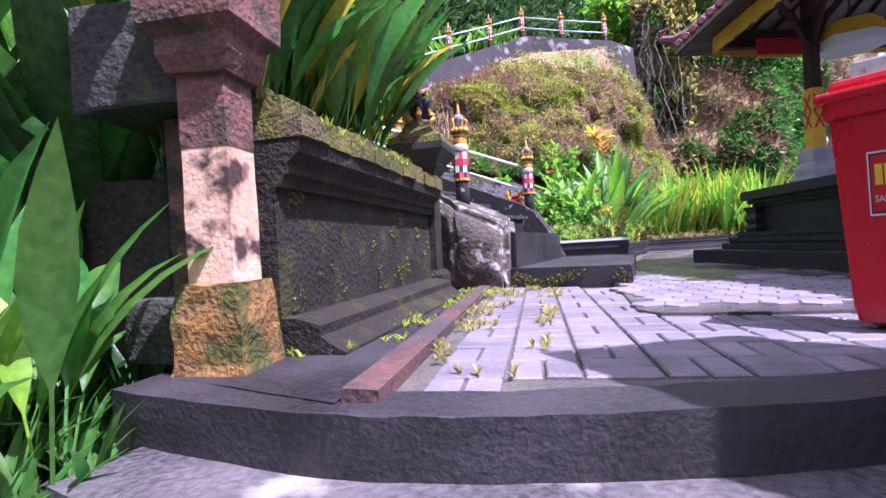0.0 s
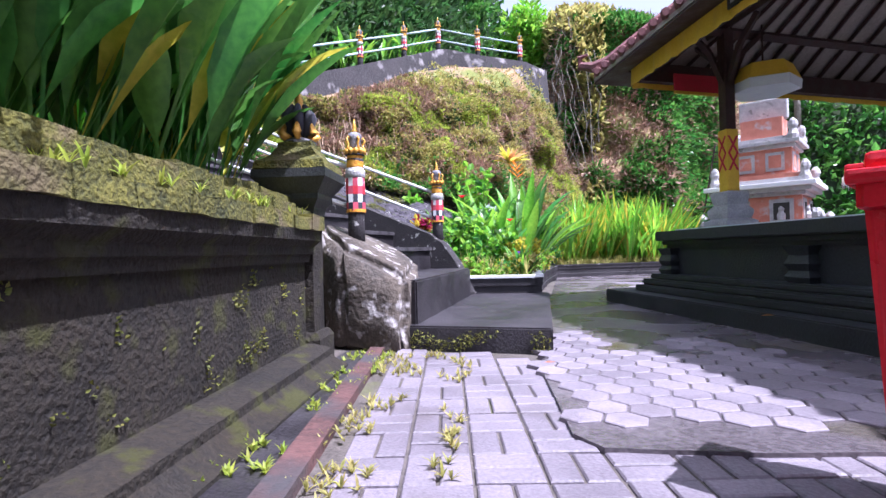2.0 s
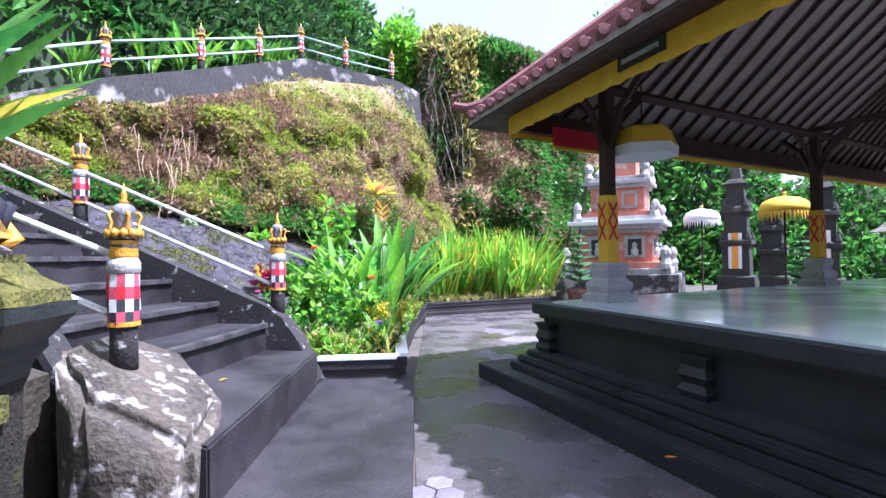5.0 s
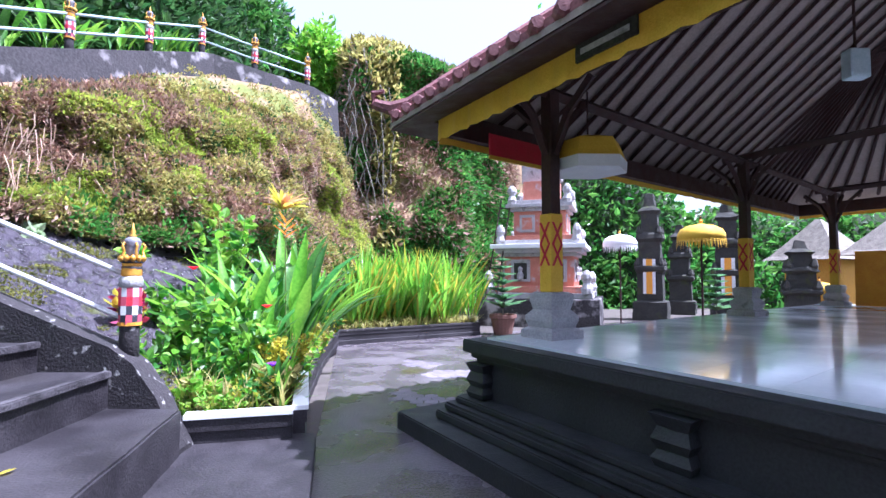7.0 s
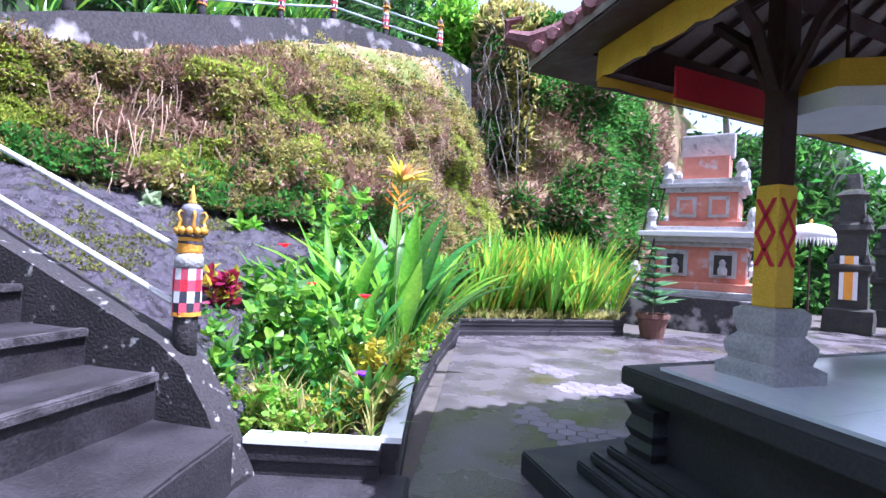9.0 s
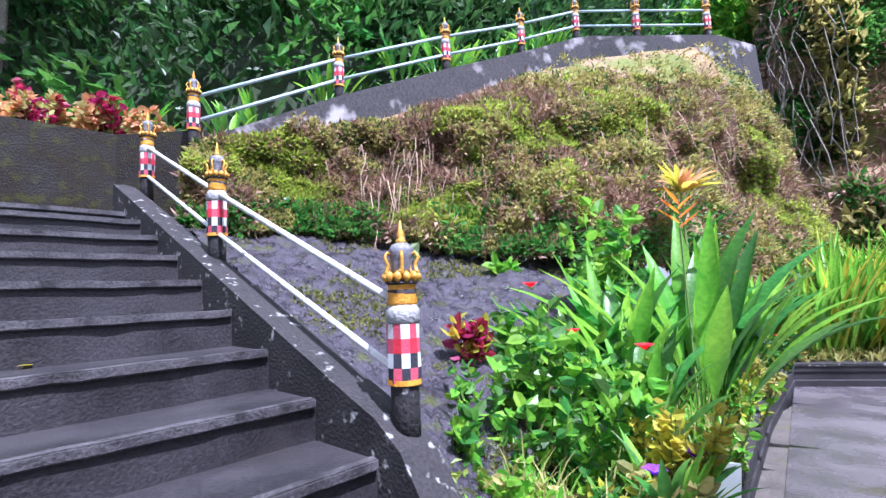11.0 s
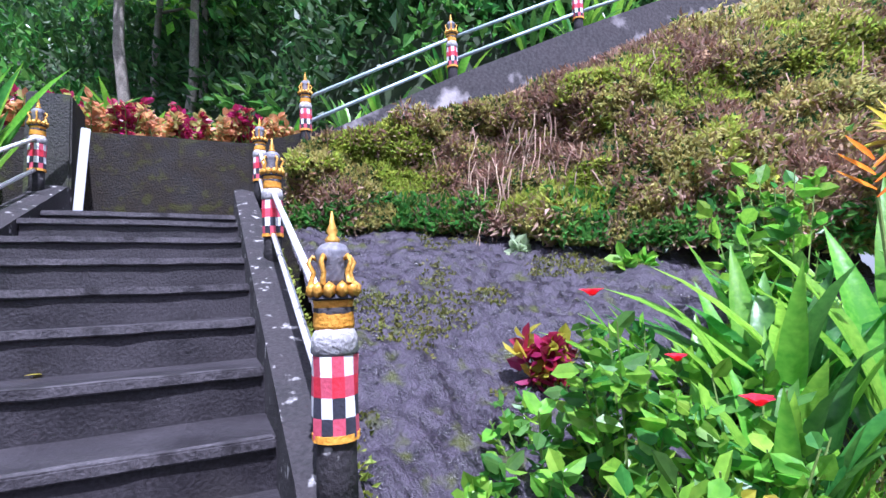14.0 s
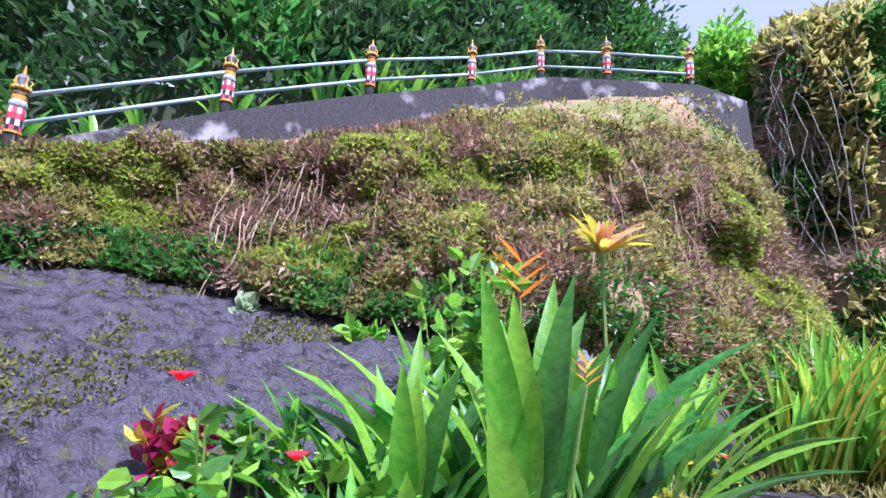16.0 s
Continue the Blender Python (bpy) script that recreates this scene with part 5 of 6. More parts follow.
# ---- potted araucarias ----
def conifer(m, s, label):
    root = empty("potted_conifer", m, label, "potted plant", "potted conifers")
    part("pot", lathe([(0.17 * s, 0), (0.23 * s, 0.3 * s), (0.26 * s, 0.32 * s), (0.26 * s, 0.38 * s), (0.22 * s, 0.38 * s), (0.21 * s, 0.34 * s)], 18), TERRACOTTA, root)
    part("stem", tube([(0, 0, 0.3 * s), (0, 0, 1.45 * s)], 0.015, 6), BARK, root)
    v, f = [], []
    r = random.Random(4)
    for k in range(7):
        z = (0.5 + k * 0.145) * s
        L = (0.5 - 0.055 * k) * s
        for j in range(7):
            blade(v, f, (0, 0, z), 2 * math.pi * j / 7 + k * 0.4, L, 0.12 * s, radians(18), radians(r.uniform(-5, 25)), 5, 0.35)
    mesh_part("needle_branch", v, f, LEAF_CONIFER, root, smooth=True)
    return root


conifer(pose(4.25, 17.9, 0), 1.35, "potted araucaria with tiered branches in terracotta")
conifer(pose(9.9, 18.2, 0), 1.2, "potted araucaria with tiered branches in terracotta")

# ---- lotus ornament on the pier ----
orn = empty("pier_ornament", pose(pier_at.x, pier_at.y, 1.415), "dark blue and gold lotus ornament on the pier", "ornament")
part("base", lathe([(0.1, 0), (0.11, 0.03), (0.08, 0.05)], 10), LOTUSGREY, orn)
for k in range(6):
    a = k * math.pi / 3
    part("petal", tube([(0.06 * math.cos(a), 0.06 * math.sin(a), 0.03), (0.12 * math.cos(a), 0.12 * math.sin(a), 0.08), (0.09 * math.cos(a), 0.09 * math.sin(a), 0.15)], [0.035, 0.03, 0.008], 6), GOLDPAINT, orn, smooth=True)
    part("body_lobe", tube([(0.04 * math.cos(a), 0.04 * math.sin(a), 0.05), (0.085 * math.cos(a), 0.085 * math.sin(a), 0.2), (0.04 * math.cos(a), 0.04 * math.sin(a), 0.27)], [0.03, 0.04, 0.015], 6), BLACKCLOTH, orn, smooth=True)
part("spire", lathe([(0.05, 0.05), (0.06, 0.22), (0.025, 0.28), (0.03, 0.31), (0.012, 0.34), (0.003, 0.4)], 10), GOLDPAINT, orn, smooth=True)

# ---- plants ----
def heliconia_set(name, count, where, label, n, length, width, mat, extra, seed, rise=(62, 86), droop=(15, 65), stalk=0.42, radius=0.12, group=""):
    protos = []
    r = random.Random(seed)
    for k in range(count):
        x, y, z = where(r, k)
        m = pose(x, y, z, 0, 0, r.uniform(0, 360)) @ Matrix.Scale(r.uniform(0.8, 1.15), 4)
        if len(protos) < 4:
            protos.append(leafy_plant(name, n, 0.3, length, width, mat, m, label, "plant", group, seed + k, rise, droop, stalk, radius, extra))
        else:
            copy_thing(protos[k % 4], m)


def wall_row(r, k):
    t = (k + 0.5) / 16
    p = W0.lerp(W1, t) - o2 * r.uniform(0.35, 0.8)
    return p.x, p.y, 0.82


heliconia_set("heliconia", 16, wall_row, "tall glossy heliconia leaves rising behind the wall", 20, 1.6, 0.19, LEAF_DEEP, (LEAF_YELLOW, 0.14), 21, group="heliconias behind the wall", droop=(10, 70))
heliconia_set("heliconia", 36, lambda r, k: (-1.0 - 3.8 * (q := r.random()), 4.2 + 1.6 * r.random(), 0.9 + 1.2 * q), "bright green heliconia clump beside the stairs", 16, 1.5, 0.15, LEAF_DEEP, (LEAF_FRESH, 0.5), 40, group="heliconias beside the stairs", droop=(5, 50))
heliconia_set("heliconia", 22, lambda r, k: (-1.3 - 3.4 * (q := r.random()), 5.35 + 0.8 * r.random(), 1.1 + 1.1 * q), "bright green heliconia clump beside the stairs", 18, 1.95, 0.15, LEAF_FRESH, (LEAF_DEEP, 0.35), 45, group="heliconias beside the stairs", droop=(5, 45))
heliconia_set("ginger_lily", 74, lambda r, k: (0.55 + (q := r.random()) * 3.05 - (w := r.random()) * 0.75, 16.3 + q * 1.95 + w * 1.7, 0.25), "narrow-leaved yellow-green ginger lilies in the planter", 24, 1.6, 0.085, LEAF_FRESH, (LEAF_YELLOW, 0.22), 60, group="planter lilies", rise=(60, 88), droop=(5, 55), stalk=0.15, radius=0.2)
heliconia_set("heliconia", 20, lambda r, k: (-6.5 - 1.8 * r.random(), 2.5 + 7.6 * r.random(), 3.6), "green heliconia clump behind the flowering hedge", 14, 1.1, 0.12, LEAF_FRESH, (LEAF_DEEP, 0.4), 80, group="hedge heliconias")
heliconia_set("heliconia", 18, lambda r, k: (lambda p: (p[0] - 0.7 - r.random(), p[1] + 0.3, p[2] - 0.1))(curve_at(CLIFFTOP[:6], r.random())), "green leafy clump behind the cliff rail", 14, 0.9, 0.1, LEAF_FRESH, (LEAF_DEEP, 0.4), 90, group="cliff path plants")
big = leafy_plant("heliconia", 26, 0.3, 1.75, 0.17, LEAF_FRESH, pose(0.6, 11.6, 0.28), "large glossy broad-leaved heliconia with orange bract", "plant", "", 7, (52, 86), (8, 60), 0.36, 0.16, (LEAF_DEEP, 0.55))
for k, (x, y, s) in enumerate(((0.1, 11.2, 0.8), (-0.2, 12.0, 0.85), (0.5, 12.5, 0.85), (0.0, 12.9, 0.9), (-0.45, 11.4, 0.7), (0.55, 10.6, 0.55), (0.3, 13.6, 0.8), (0.2, 14.6, 0.8), (1.1, 9.6, 0.3))):
    copy_thing(big, pose(x, y, 0.28, 0, 0, 70 * k + 20) @ Matrix.Scale(s, 4))["label"] = "smaller broad-leaved heliconia in the garden bed"


def bract(root, x, y, z, s=1.0, seed=0):
    v, f = [], []
    for k in range(6):
        blade(v, f, (x, y, z + 0.03 * k * s), k * math.pi + 0.3 * seed + 0.2 * k, 0.16 * s, 0.03 * s, radians(35), radians(-20), 4, 0.4)
    mesh_part("flower_bract", v, f, PETAL_ORANGE, root, "orange flower bract", True)
    part("flower_stalk", tube([(x * 0.3, y * 0.3, 0.1), (x, y, z)], 0.01, 5), STEM, root)


bract(big, -0.02, -0.1, 1.68, 1.3, 1)
bract(big, 0.25, 0.1, 1.25, 0.7, 2)


def shrub(m, h, r0, n, leaf, mat, label, flowers=0, fmat=None, seed=0, extra=None, category="shrub", group=""):
    r = random.Random(seed)
    root = empty("shrub", m, label, category, group)
    bm = bmesh.new()
    pts, nr = [], []
    for k in range(max(5, n // 26)):
        a, q = r.uniform(0, 6.28), r.uniform(0.1, 1) ** 0.6 * r0
        tip = Vector((q * math.cos(a), q * math.sin(a), h * r.uniform(0.6, 1.0)))
        b = Vector((tip.x * 0.25, tip.y * 0.25, -0.05))
        mid = b.lerp(tip, 0.5) + Vector((0, 0, 0.08 * h))
        add_tube(bm, [b, mid, tip], [0.011, 0.008, 0.004], 4)
        for j in range(26):
            t = r.uniform(0.25, 1)
            p = b.lerp(mid, t * 2) if t < 0.5 else mid.lerp(tip, t * 2 - 1)
            pts.append(p)
            nr.append(Vector((r.gauss(0, 1), r.gauss(0, 1), r.gauss(0.45, 0.5))).normalized())
    part("stem", bm, STEM, root)
    pts, nr = np.array(pts), np.array(nr)
    sel = rng.uniform(0, 1, len(pts)) < (extra[1] if extra else 0)
    leaves("foliage", pts[~sel], nr[~sel], leaf, mat, root, 0.3, 0.62, ovate=True)
    if extra:
        leaves("foliage", pts[sel], nr[sel], leaf, extra[0], root, 0.3, 0.62, ovate=True)
    for k in range(flowers):
        p = Vector(pts[r.randrange(len(pts))])
        p = p * 1.05
        p.z = h * r.uniform(0.75, 1.12)
        v, f = [], []
        for j in range(5):
            blade(v, f, p, 2 * math.pi * j / 5, 0.07, 0.07, radians(35), radians(30), 4, 0.2)
        mesh_part("flower", v, f, fmat, root, "red five-petalled flower" if fmat is PETAL_RED else "", True)
    return root


shrub(pose(0.72, 10.0, 0.28), 0.8, 0.34, 250, 0.1, LEAF_FRESH, "hibiscus shrub with glossy leaves and red flowers", 1, PETAL_RED, 1, (LEAF_DEEP, 0.35))
shrub(pose(0.02, 10.25, 0.32), 1.1, 0.4, 330, 0.11, LEAF_DEEP, "hibiscus shrub with glossy leaves and red flowers", 2, PETAL_RED, 2, (LEAF_FRESH, 0.5))
shrub(pose(0.4, 10.6, 0.3), 1.0, 0.42, 280, 0.11, LEAF_FRESH, "leafy green shrub in the garden bed", 0, PETAL_RED, 3, (LEAF_DEEP, 0.4))
shrub(pose(-0.68, 10.3, 0.92), 0.4, 0.15, 200, 0.12, LEAF_RED, "crimson and yellow croton on the rock edge", 0, None, 4, (LEAF_YELLOW, 0.3))
shrub(pose(1.02, 9.95, 0.28), 0.6, 0.26, 620, 0.07, LEAF_YELLOW, "yellow-leaved shrub at the planter edge", 0, None, 5)
shrub(pose(0.95, 9.4, 0.28), 0.35, 0.2, 260, 0.06, LEAF_YELLOW, "low yellow-flowered plant at the planter corner", 0, None, 6, (LEAF_DEEP, 0.6))
shrub(pose(0.55, 9.3, 0.3), 0.32, 0.3, 420, 0.07, LEAF_FRESH, "low green ground cover beside the post", 0, None, 7, (LEAF_OLIVE, 0.4))
shrub(pose(1.1, 9.65, 0.28), 0.4, 0.22, 300, 0.08, LEAF_OLIVE, "fine grey-green herb at the planter rim", 2, PETAL_PURPLE, 8)
shrub(pose(-0.45, 12.2, 0.35), 2.15, 0.4, 420, 0.15, LEAF_FRESH, "tall pale-leaved shrub before the cliff", 0, None, 9, (LEAF_DEEP, 0.3))
croton = leafy_plant("croton", 30, 0.1, 0.44, 0.095, LEAF_YELLOW, pose(-0.1, 13.6, 2.6), "yellow and red croton rosette on a bare stem", "plant", "", 10, (15, 80), (10, 70), 0.05, 0.03, (LEAF_PEACH, 0.4))
part("stem", tube([(0, 0, 0.05), (0.03, 0.02, -1.2), (0.0, 0.05, -2.4)], [0.014, 0.018, 0.024], 6), STEM, croton)
for k, (x, y, z, h) in enumerate(((-0.25, 9.95, 0.35, 0.75), (-0.02, 9.62, 0.3, 0.5), (0.35, 9.85, 0.28, 0.55), (-0.4, 10.75, 0.5, 0.95), (0.6, 10.35, 0.28, 0.8))):
    shrub(pose(x, y, z), h, 0.32, 230, 0.1, LEAF_FRESH if k % 2 else LEAF_DEEP, "leafy green shrub in the garden bed", 0, PETAL_RED, 50 + k, (LEAF_DEEP if k % 2 else LEAF_FRESH, 0.45))
for k, (x, y) in enumerate(((0.4, 9.12), (0.18, 9.22), (0.0, 9.35), (0.75, 9.2), (-0.15, 9.55))):
    shrub(pose(x, y, 0.3), 0.22, 0.26, 420, 0.05, LEAF_FRESH, "low green ground cover beside the post", 0, None, 60 + k, (LEAF_MOSSY, 0.5), "ground cover", "bed ground cover")
shrub(pose(0.9, 10.9, 0.2), 0.42, 0.26, 320, 0.07, LEAF_FRESH, "bright low shrub spilling over the planter rim", 0, None, 14, (LEAF_OLIVE, 0.3))
shrub(pose(0.78, 12.1, 0.2), 0.5, 0.3, 380, 0.07, LEAF_FRESH, "bright low shrub spilling over the planter rim", 0, None, 15, (LEAF_YELLOW, 0.3))
shrub(pose(0.62, 13.4, 0.2), 0.5, 0.3, 380, 0.08, LEAF_OLIVE, "mixed undergrowth spilling over the planter rim", 0, None, 16, (LEAF_YELLOW, 0.35))
shrub(pose(0.5, 14.6, 0.28), 0.55, 0.35, 360, 0.09, LEAF_DEEP, "mixed green undergrowth along the planter rim", 1, PETAL_RED, 11, (LEAF_YELLOW, 0.25))
shrub(pose(-2.55, 11.45, 1.75), 0.35, 0.2, 120, 0.17, LEAF_PALE, "pale broad-leaved plant at the cliff foot", 0, None, 12)
shrub(pose(-1.75, 12.2, 1.55), 0.3, 0.2, 120, 0.14, LEAF_FRESH, "pale broad-leaved plant at the cliff foot", 0, None, 13)
for k in range(13):
    t = k / 12
    x, y = -5.75 - 0.12 * (k % 2), 9.3 - 4.6 * t
    shrub(pose(x, y, 3.66), 0.55 + 0.12 * (k % 2), 0.34, 300, 0.11, LEAF_PEACH if k % 2 == 0 else LEAF_RED, "peach-leaved hedge shrub on the stair head wall" if k % 2 == 0 else "crimson-leaved hedge shrub on the stair head wall", 0, None, 30 + k, (LEAF_OLIVE, 0.25), "shrub", "hedge shrubs")

# weeds and undergrowth
def scatter(n, poly, z, fn=None):
    xs, ys = [p[0] for p in poly], [p[1] for p in poly]
    out = []
    while len(out) < n:
        x, y = rng.uniform(min(xs), max(xs)), rng.uniform(min(ys), max(ys))
        inside = False
        for (x0, y0), (x1, y1) in zip(poly, poly[1:] + poly[:1]):
            if (y0 > y) != (y1 > y) and x < (x1 - x0) * (y - y0) / (y1 - y0) + x0:
                inside = not inside
        if inside and (fn is None or fn(x, y)):
            out.append((x, y, z))
    return out


def tufts(name, pts, length, width, mat, label, blades=5, seed=3):
    r = random.Random(seed)
    v, f = [], []
    for p in pts:
        for k in range(blades):
            blade(v, f, p, r.uniform(0, 6.28), length * r.uniform(0.5, 1.2), width, radians(r.uniform(35, 80)), radians(r.uniform(10, 80)), 4, 0.2)
    return tagged(mesh_part(name, v, f, mat, smooth=True), label, "weeds", kind="stuff")


gpoly = [(0.5, 9.05), (1.28, 9.25), (0.9, 10.7), (0.55, 13.2), (0.35, 15.4), (-0.4, 14.0), (-0.4, 11.2), (0.1, 9.5)]
tufts("bed_grass", scatter(300, gpoly, 0.27), 0.35, 0.02, LEAF_FRESH, "fine green grass between garden plants", 6)
tufts("bed_grass", scatter(150, gpoly, 0.27), 0.45, 0.015, LEAF_OLIVE, "thin olive stalks between garden plants", 5, 4)
tufts("planter_grass", scatter(220, [(0.4, 16.1), (3.5, 18.05), (3.7, 18.8), (0.2, 16.9)], 0.27), 0.3, 0.02, LEAF_OLIVE, "dry olive grass at the foot of the lilies", 6, 5)
# weeds by the gate: shade put into the leaf colour, deep then darkest
tufts("weeds", scatter(90, [(0.4, 1.6), (1.5, 1.6), (1.5, 2.75), (1.25, 3.1), (0.3, 2.9)], -0.27), 0.3, 0.035, LEAF_DEEP, "weeds beside the gate pillar, darkened to deep green for shade", 6, 6)
tufts("weeds", scatter(110, [(-1.2, 1.0), (1.0, 1.6), (1.0, 3.2), (-1.2, 2.4)], -0.27), 0.6, 0.05, LEAF_FOREST_SHADE, "weeds beside the gate pillar, coloured dark for deep shade", 6, 7)
tufts("wall_cap_weeds", [(*(W0.lerp(W1, q) + o2 * rng.uniform(-0.1, 0.1)), 0.94 + 0.0 * q) for q in rng.uniform(0, 1, 70)], 0.07, 0.01, LEAF_MOSSY, "small ferns and moss tufts on the wall cap", 6, 18)
tufts("gutter_weeds", scatter(170, [(1.5, 3.3), (1.85, 3.3), (1.1, 5.9), (0.78, 5.9)], 0.0, lambda x, y: noise.noise(Vector((x * 3, y * 3, 1))) > 0.0), 0.05, 0.012, LEAF_MOSSY, "small weeds along the wall foot", 7, 8)
tufts("joint_weeds", scatter(150, [(2.0, 3.3), (2.5, 3.3), (1.6, 6.1), (1.0, 6.1)], 0.0, lambda x, y: noise.noise(Vector((x * 3, y * 3, 5))) > 0.05), 0.05, 0.01, LEAF_OLIVE, "tiny weeds in the paving joints", 7, 9)
# the gate's deep shade is painted into these dark leaves
heliconia_set("heliconia", 9, lambda r, k: (-0.6 + r.random() * 1.2, 2.2 + r.random() * 1.2, -0.3), "broad-leaved plants by the gate, coloured dark for deep shade", 14, 2.0, 0.22, LEAF_FOREST_SHADE, (LEAF_DEEP, 0.25), 120, group="gate heliconias", droop=(10, 80))
heliconia_set("heliconia", 6, lambda r, k: (1.05 + r.random() * 0.35, 2.3 + r.random() * 0.4, -0.3), "low broad-leaved plant by the pillar", 8, 0.9, 0.11, LEAF_DEEP, (LEAF_FRESH, 0.3), 130, group="pillar plants")

# moss and creepers hanging on the outer side of the stair wall
mp = []
for k in range(1500):
    x = rng.uniform(-3.8, 0.4)
    mp.append((x, 8.9 + rng.uniform(0, 0.1), max(0.3, 0.95 - 0.415 * x - rng.uniform(0.1, 0.6))))
tagged(leaves("stair_wall_moss", np.array(mp), np.tile((0.6, 0.6, 0.4), (1500, 1)), 0.05, LEAF_MOSSY), "bright moss along the outer stair wall", "moss", kind="stuff")

lm = np.array([(x, 6.135 + 0.097 * (x - 1.1) - 0.004, z) for x, z in zip(rng.uniform(1.12, 2.12, 900), rng.beta(1.2, 1.6, 900) * 0.15) if noise.noise(Vector((x * 4, z * 9, 2))) > -0.05])
tagged(leaves("landing_moss", lm, np.tile((0.0, -1.0, 0.25), (len(lm), 1)), 0.02, LEAF_MOSSDARK, aspect=0.7), "moss on the front of the landing block", "moss", kind="stuff")
wm = []
for q, z in zip(rng.uniform(0, 1, 5000), rng.uniform(0.1, 0.85, 5000)):
    c = W0.lerp(W1, q)
    if noise.noise(Vector((q * 9, z * 6, 4))) + 0.6 * noise.noise(Vector((q * 22, z * 15, 1))) > 0.38 and 0.17 < z < 0.66:
        wm.append((*(c + o2 * 0.003), z))
tagged(leaves("wall_moss", np.array(wm), np.tile((o2.x, o2.y, 0.2), (len(wm), 1)), 0.016, LEAF_MOSSDARK, aspect=0.8), "moss specks on the garden wall panel", "moss", kind="stuff")

# distant grove behind shrine and pavilion
gr = np.zeros((40, 16, 3))
for i in range(40):
    a = curve_at([(7, 30, 0), (14, 29, 0), (24, 31, 0), (34, 26, 0), (40, 14, 0), (42, 0, 0), (30, -12, 0), (6, -14, 0), (-12, -8, 0), (-16, 4, 0), (-14, 10, 0)], i / 39)
    for j in range(16):
        t = j / 15
        q = Vector((a[0], a[1], t * 9))
        gr[i, j] = (a[0] * (1 + 0.12 * t + 0.06 * noise.noise(q * 0.3)), a[1] * (1 + 0.1 * t), -1.3 + t * (6.5 if 0.1 < i / 39 < 0.55 else 9) + noise.noise(q * 0.4))
gi = np.arange(640).reshape(40, 16)
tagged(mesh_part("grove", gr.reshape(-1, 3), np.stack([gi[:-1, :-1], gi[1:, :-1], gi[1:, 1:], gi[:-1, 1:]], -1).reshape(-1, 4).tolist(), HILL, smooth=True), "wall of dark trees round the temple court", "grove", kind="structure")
p, nn, u, v = grid_points(gr, 26000)
ctr = np.array((8, 8, 3.0))
inw = ctr - p
inw /= np.linalg.norm(inw, axis=1)[:, None]
tagged(leaves("grove_foliage", p + inw * rng.uniform(0, 1.2, len(p))[:, None], inw, 0.5, LEAF_DEEP), "green foliage of the trees round the court", "foliage", kind="stuff")

# fallen leaves
for k, (x, y, z, mt) in enumerate(((3.5, 7.2, 0.162, PETAL_ORANGE), (0.45, 7.4, 0.505, LEAF_YELLOW), (2.9, 2.95, -0.14, LEAF_YELLOW), (2.2, 5.9, 0.012, PETAL_ORANGE), (-1.35, 7.6, 1.21, LEAF_YELLOW))):
    v, f = [], []
    blade(v, f, (0, 0, 0.006), k * 1.3, 0.08, 0.035, radians(4), radians(8), 5, 0.1)
    lf = mesh_part("fallen_leaf", v, f, mt, smooth=True)
    lf.matrix_basis = pose(x, y, z)
    tagged(lf, "single yellow fallen leaf on the stone", "leaf")
hose = tagged(part("hose", tube([(2.75, 2.72, -0.13), (2.95, 2.82, -0.125), (3.1, 3.0, -0.13), (3.3, 3.22, -0.12), (3.5, 3.3, -0.13)], 0.014, 8), RUBBER, smooth=True), "black rubber hose lying at the step foot", "hose")

# ---- paving pieces ----
def brick_mesh(lx, ly, h=0.03):
    me = bpy.data.meshes.new("brick")
    b = box((-lx / 2, -ly / 2, -h), (lx / 2, ly / 2, 0))
    top = [e for e in b.edges if all(v.co.z > -0.001 for v in e.verts)]
    bmesh.ops.bevel(b, geom=top, offset=0.006, segments=1, affect="EDGES")
    b.to_mesh(me)
    b.free()
    me.materials.append(PAVER)
    return me


BM = 0.225
bh = brick_mesh(BM - 0.012, BM / 2 - 0.012)
r = random.Random(5)


def piece(name, me, x, y, z, ang, parent):
    ob = new(name, me)
    ob.matrix_basis = pose(x, y, z, r.uniform(-0.5, 0.5), r.uniform(-0.5, 0.5), ang)
    ob.parent = parent


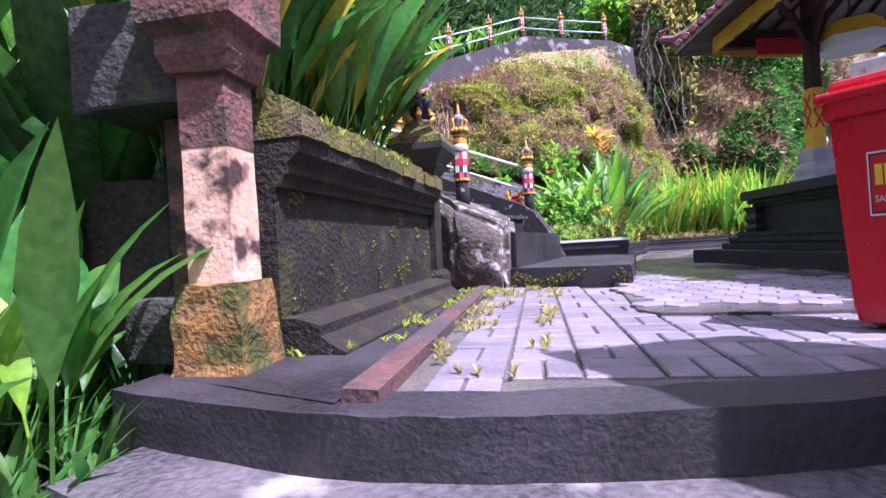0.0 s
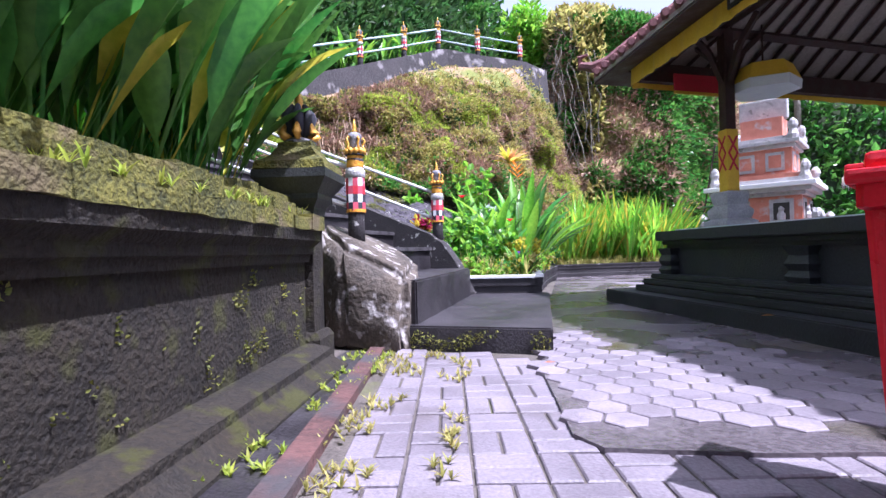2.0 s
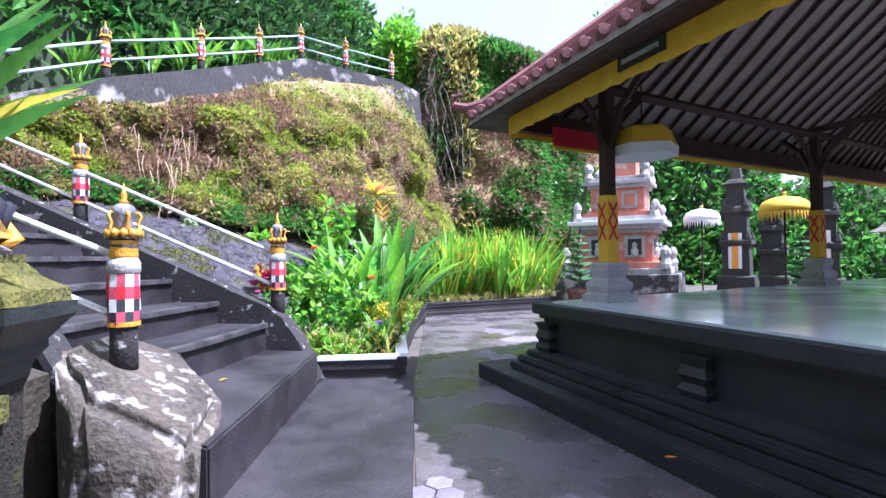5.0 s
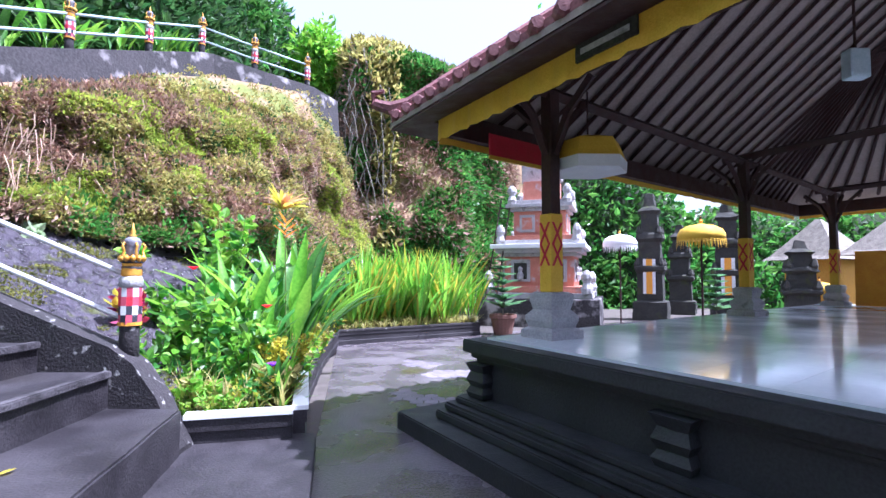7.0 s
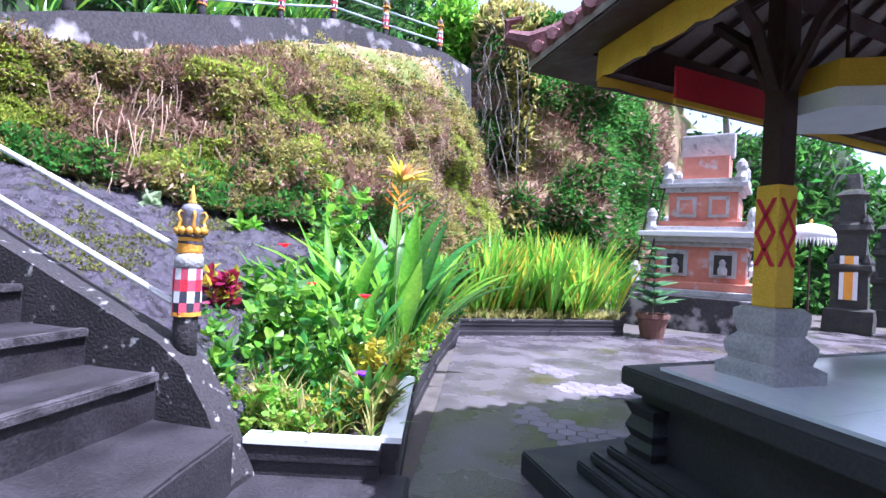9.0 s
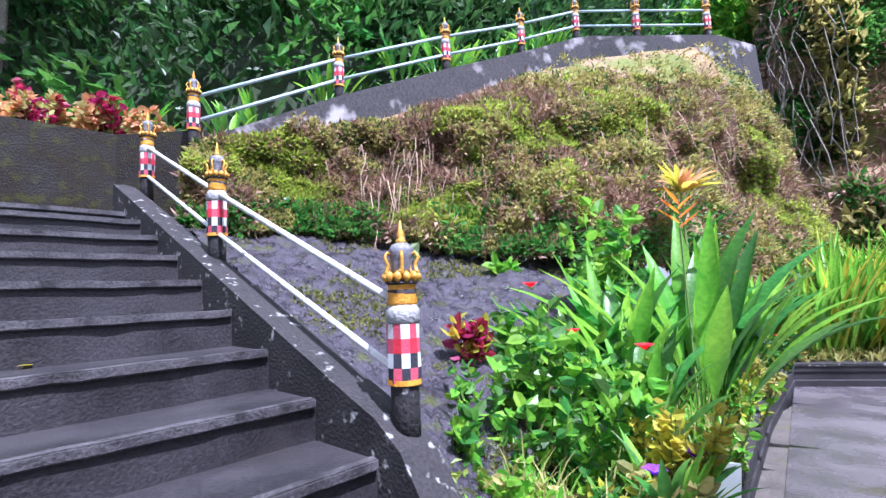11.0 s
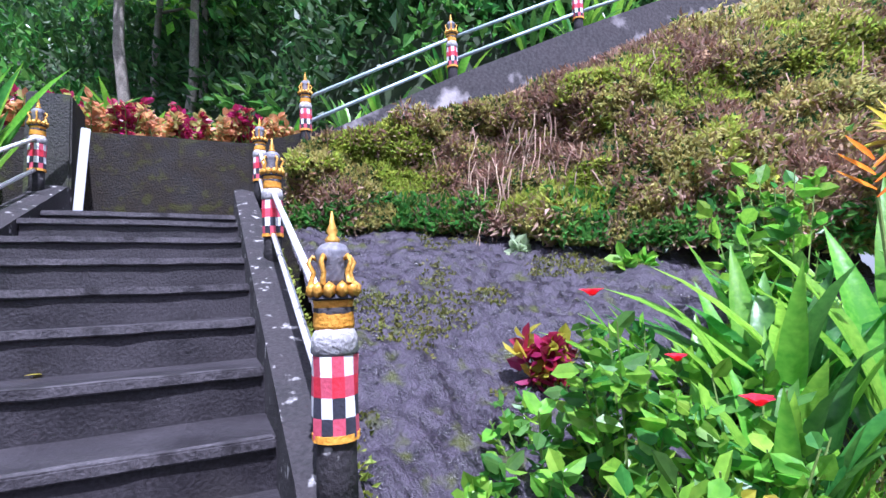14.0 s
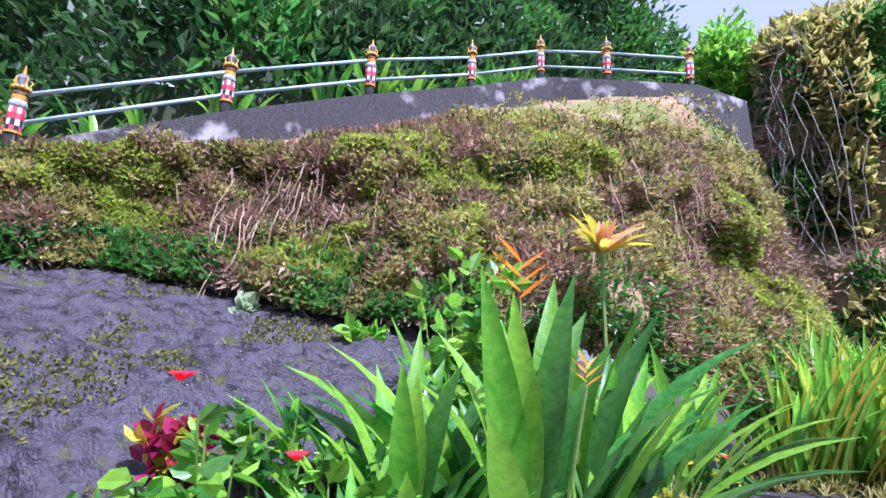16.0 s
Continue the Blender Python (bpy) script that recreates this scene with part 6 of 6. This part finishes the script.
kd = (K1 - K0).normalized()
kn = Vector((kd.y, -kd.x))
pang = math.degrees(math.atan2(kd.y, kd.x)) - 90
for i in range(11):
    for j in range(16):
        c = K0 + kn * (0.08 + BM * (i + 0.5)) + kd * (BM * (j + 0.5) - 0.2)
        cx, cy = c.x, c.y
        if cy < paved_front(cx) + 0.27 or cy > 6.12 or cx > 3.75:
            continue
        if (c - Vector((2.5, 4.66))).dot(kn) > -0.02 and cy > 4.6 + 0.25 * (cx - 2.5):
            continue
        for k in (-1, 1):
            zz = r.uniform(-0.003, 0.003)
            if (i + j) % 2 == 0:
                q = c + kd * (k * BM / 4)
                piece("brick", bh, q.x, q.y, zz, pang + r.uniform(-0.8, 0.8), terrace)
            else:
                q = c + kn * (k * BM / 4)
                piece("brick", bh, q.x, q.y, zz, pang + 90 + r.uniform(-0.8, 0.8), terrace)

hex_base = tagged(part("hex_paving", roughen(prism([(2.48, 4.72), (2.6, 4.62), (3.1, 4.74), (4.1, 5.1), (3.95, 6.1), (3.3, 7.2), (2.3, 7.4), (2.1, 5.9)], -0.1, 0.014), 0.004, 6, 2), WETGROUND), "raised strip of worn hexagonal paving", "paving", kind="structure")
hx = bpy.data.meshes.new("hexagon_tile")
hb = lathe([(0.093, -0.03), (0.093, -0.004), (0.087, 0.0)], 6)
hb.to_mesh(hx)
hb.free()
hx.materials.append(PAVER)
HS = 0.1
for i in range(24):
    for j in range(64):
        x = 2.05 + i * HS * 1.732 + (HS * 0.866 if j % 2 else 0)
        y = 4.78 + j * HS * 1.5
        worn = noise.noise(Vector((x * 1.3, y * 1.3, 0)))
        near = 4.85 + 0.28 * (x - 2.5) < y < 7.1 and (x - 2.5) * 0.93 + (y - 4.66) * 0.37 > 0.08 and x < 4.0 - 0.35 * (y - 5) and (y < 6.4 or worn > 0.0)
        far = 9.5 < y < 14 and 1.9 < x < 3.3 and worn > 0.12
        if (near and (x < 3.6 or worn > -0.1)) or far:
            piece("hexagon_tile", hx, x, y, 0.022 if near else 0.004, 30, hex_base)
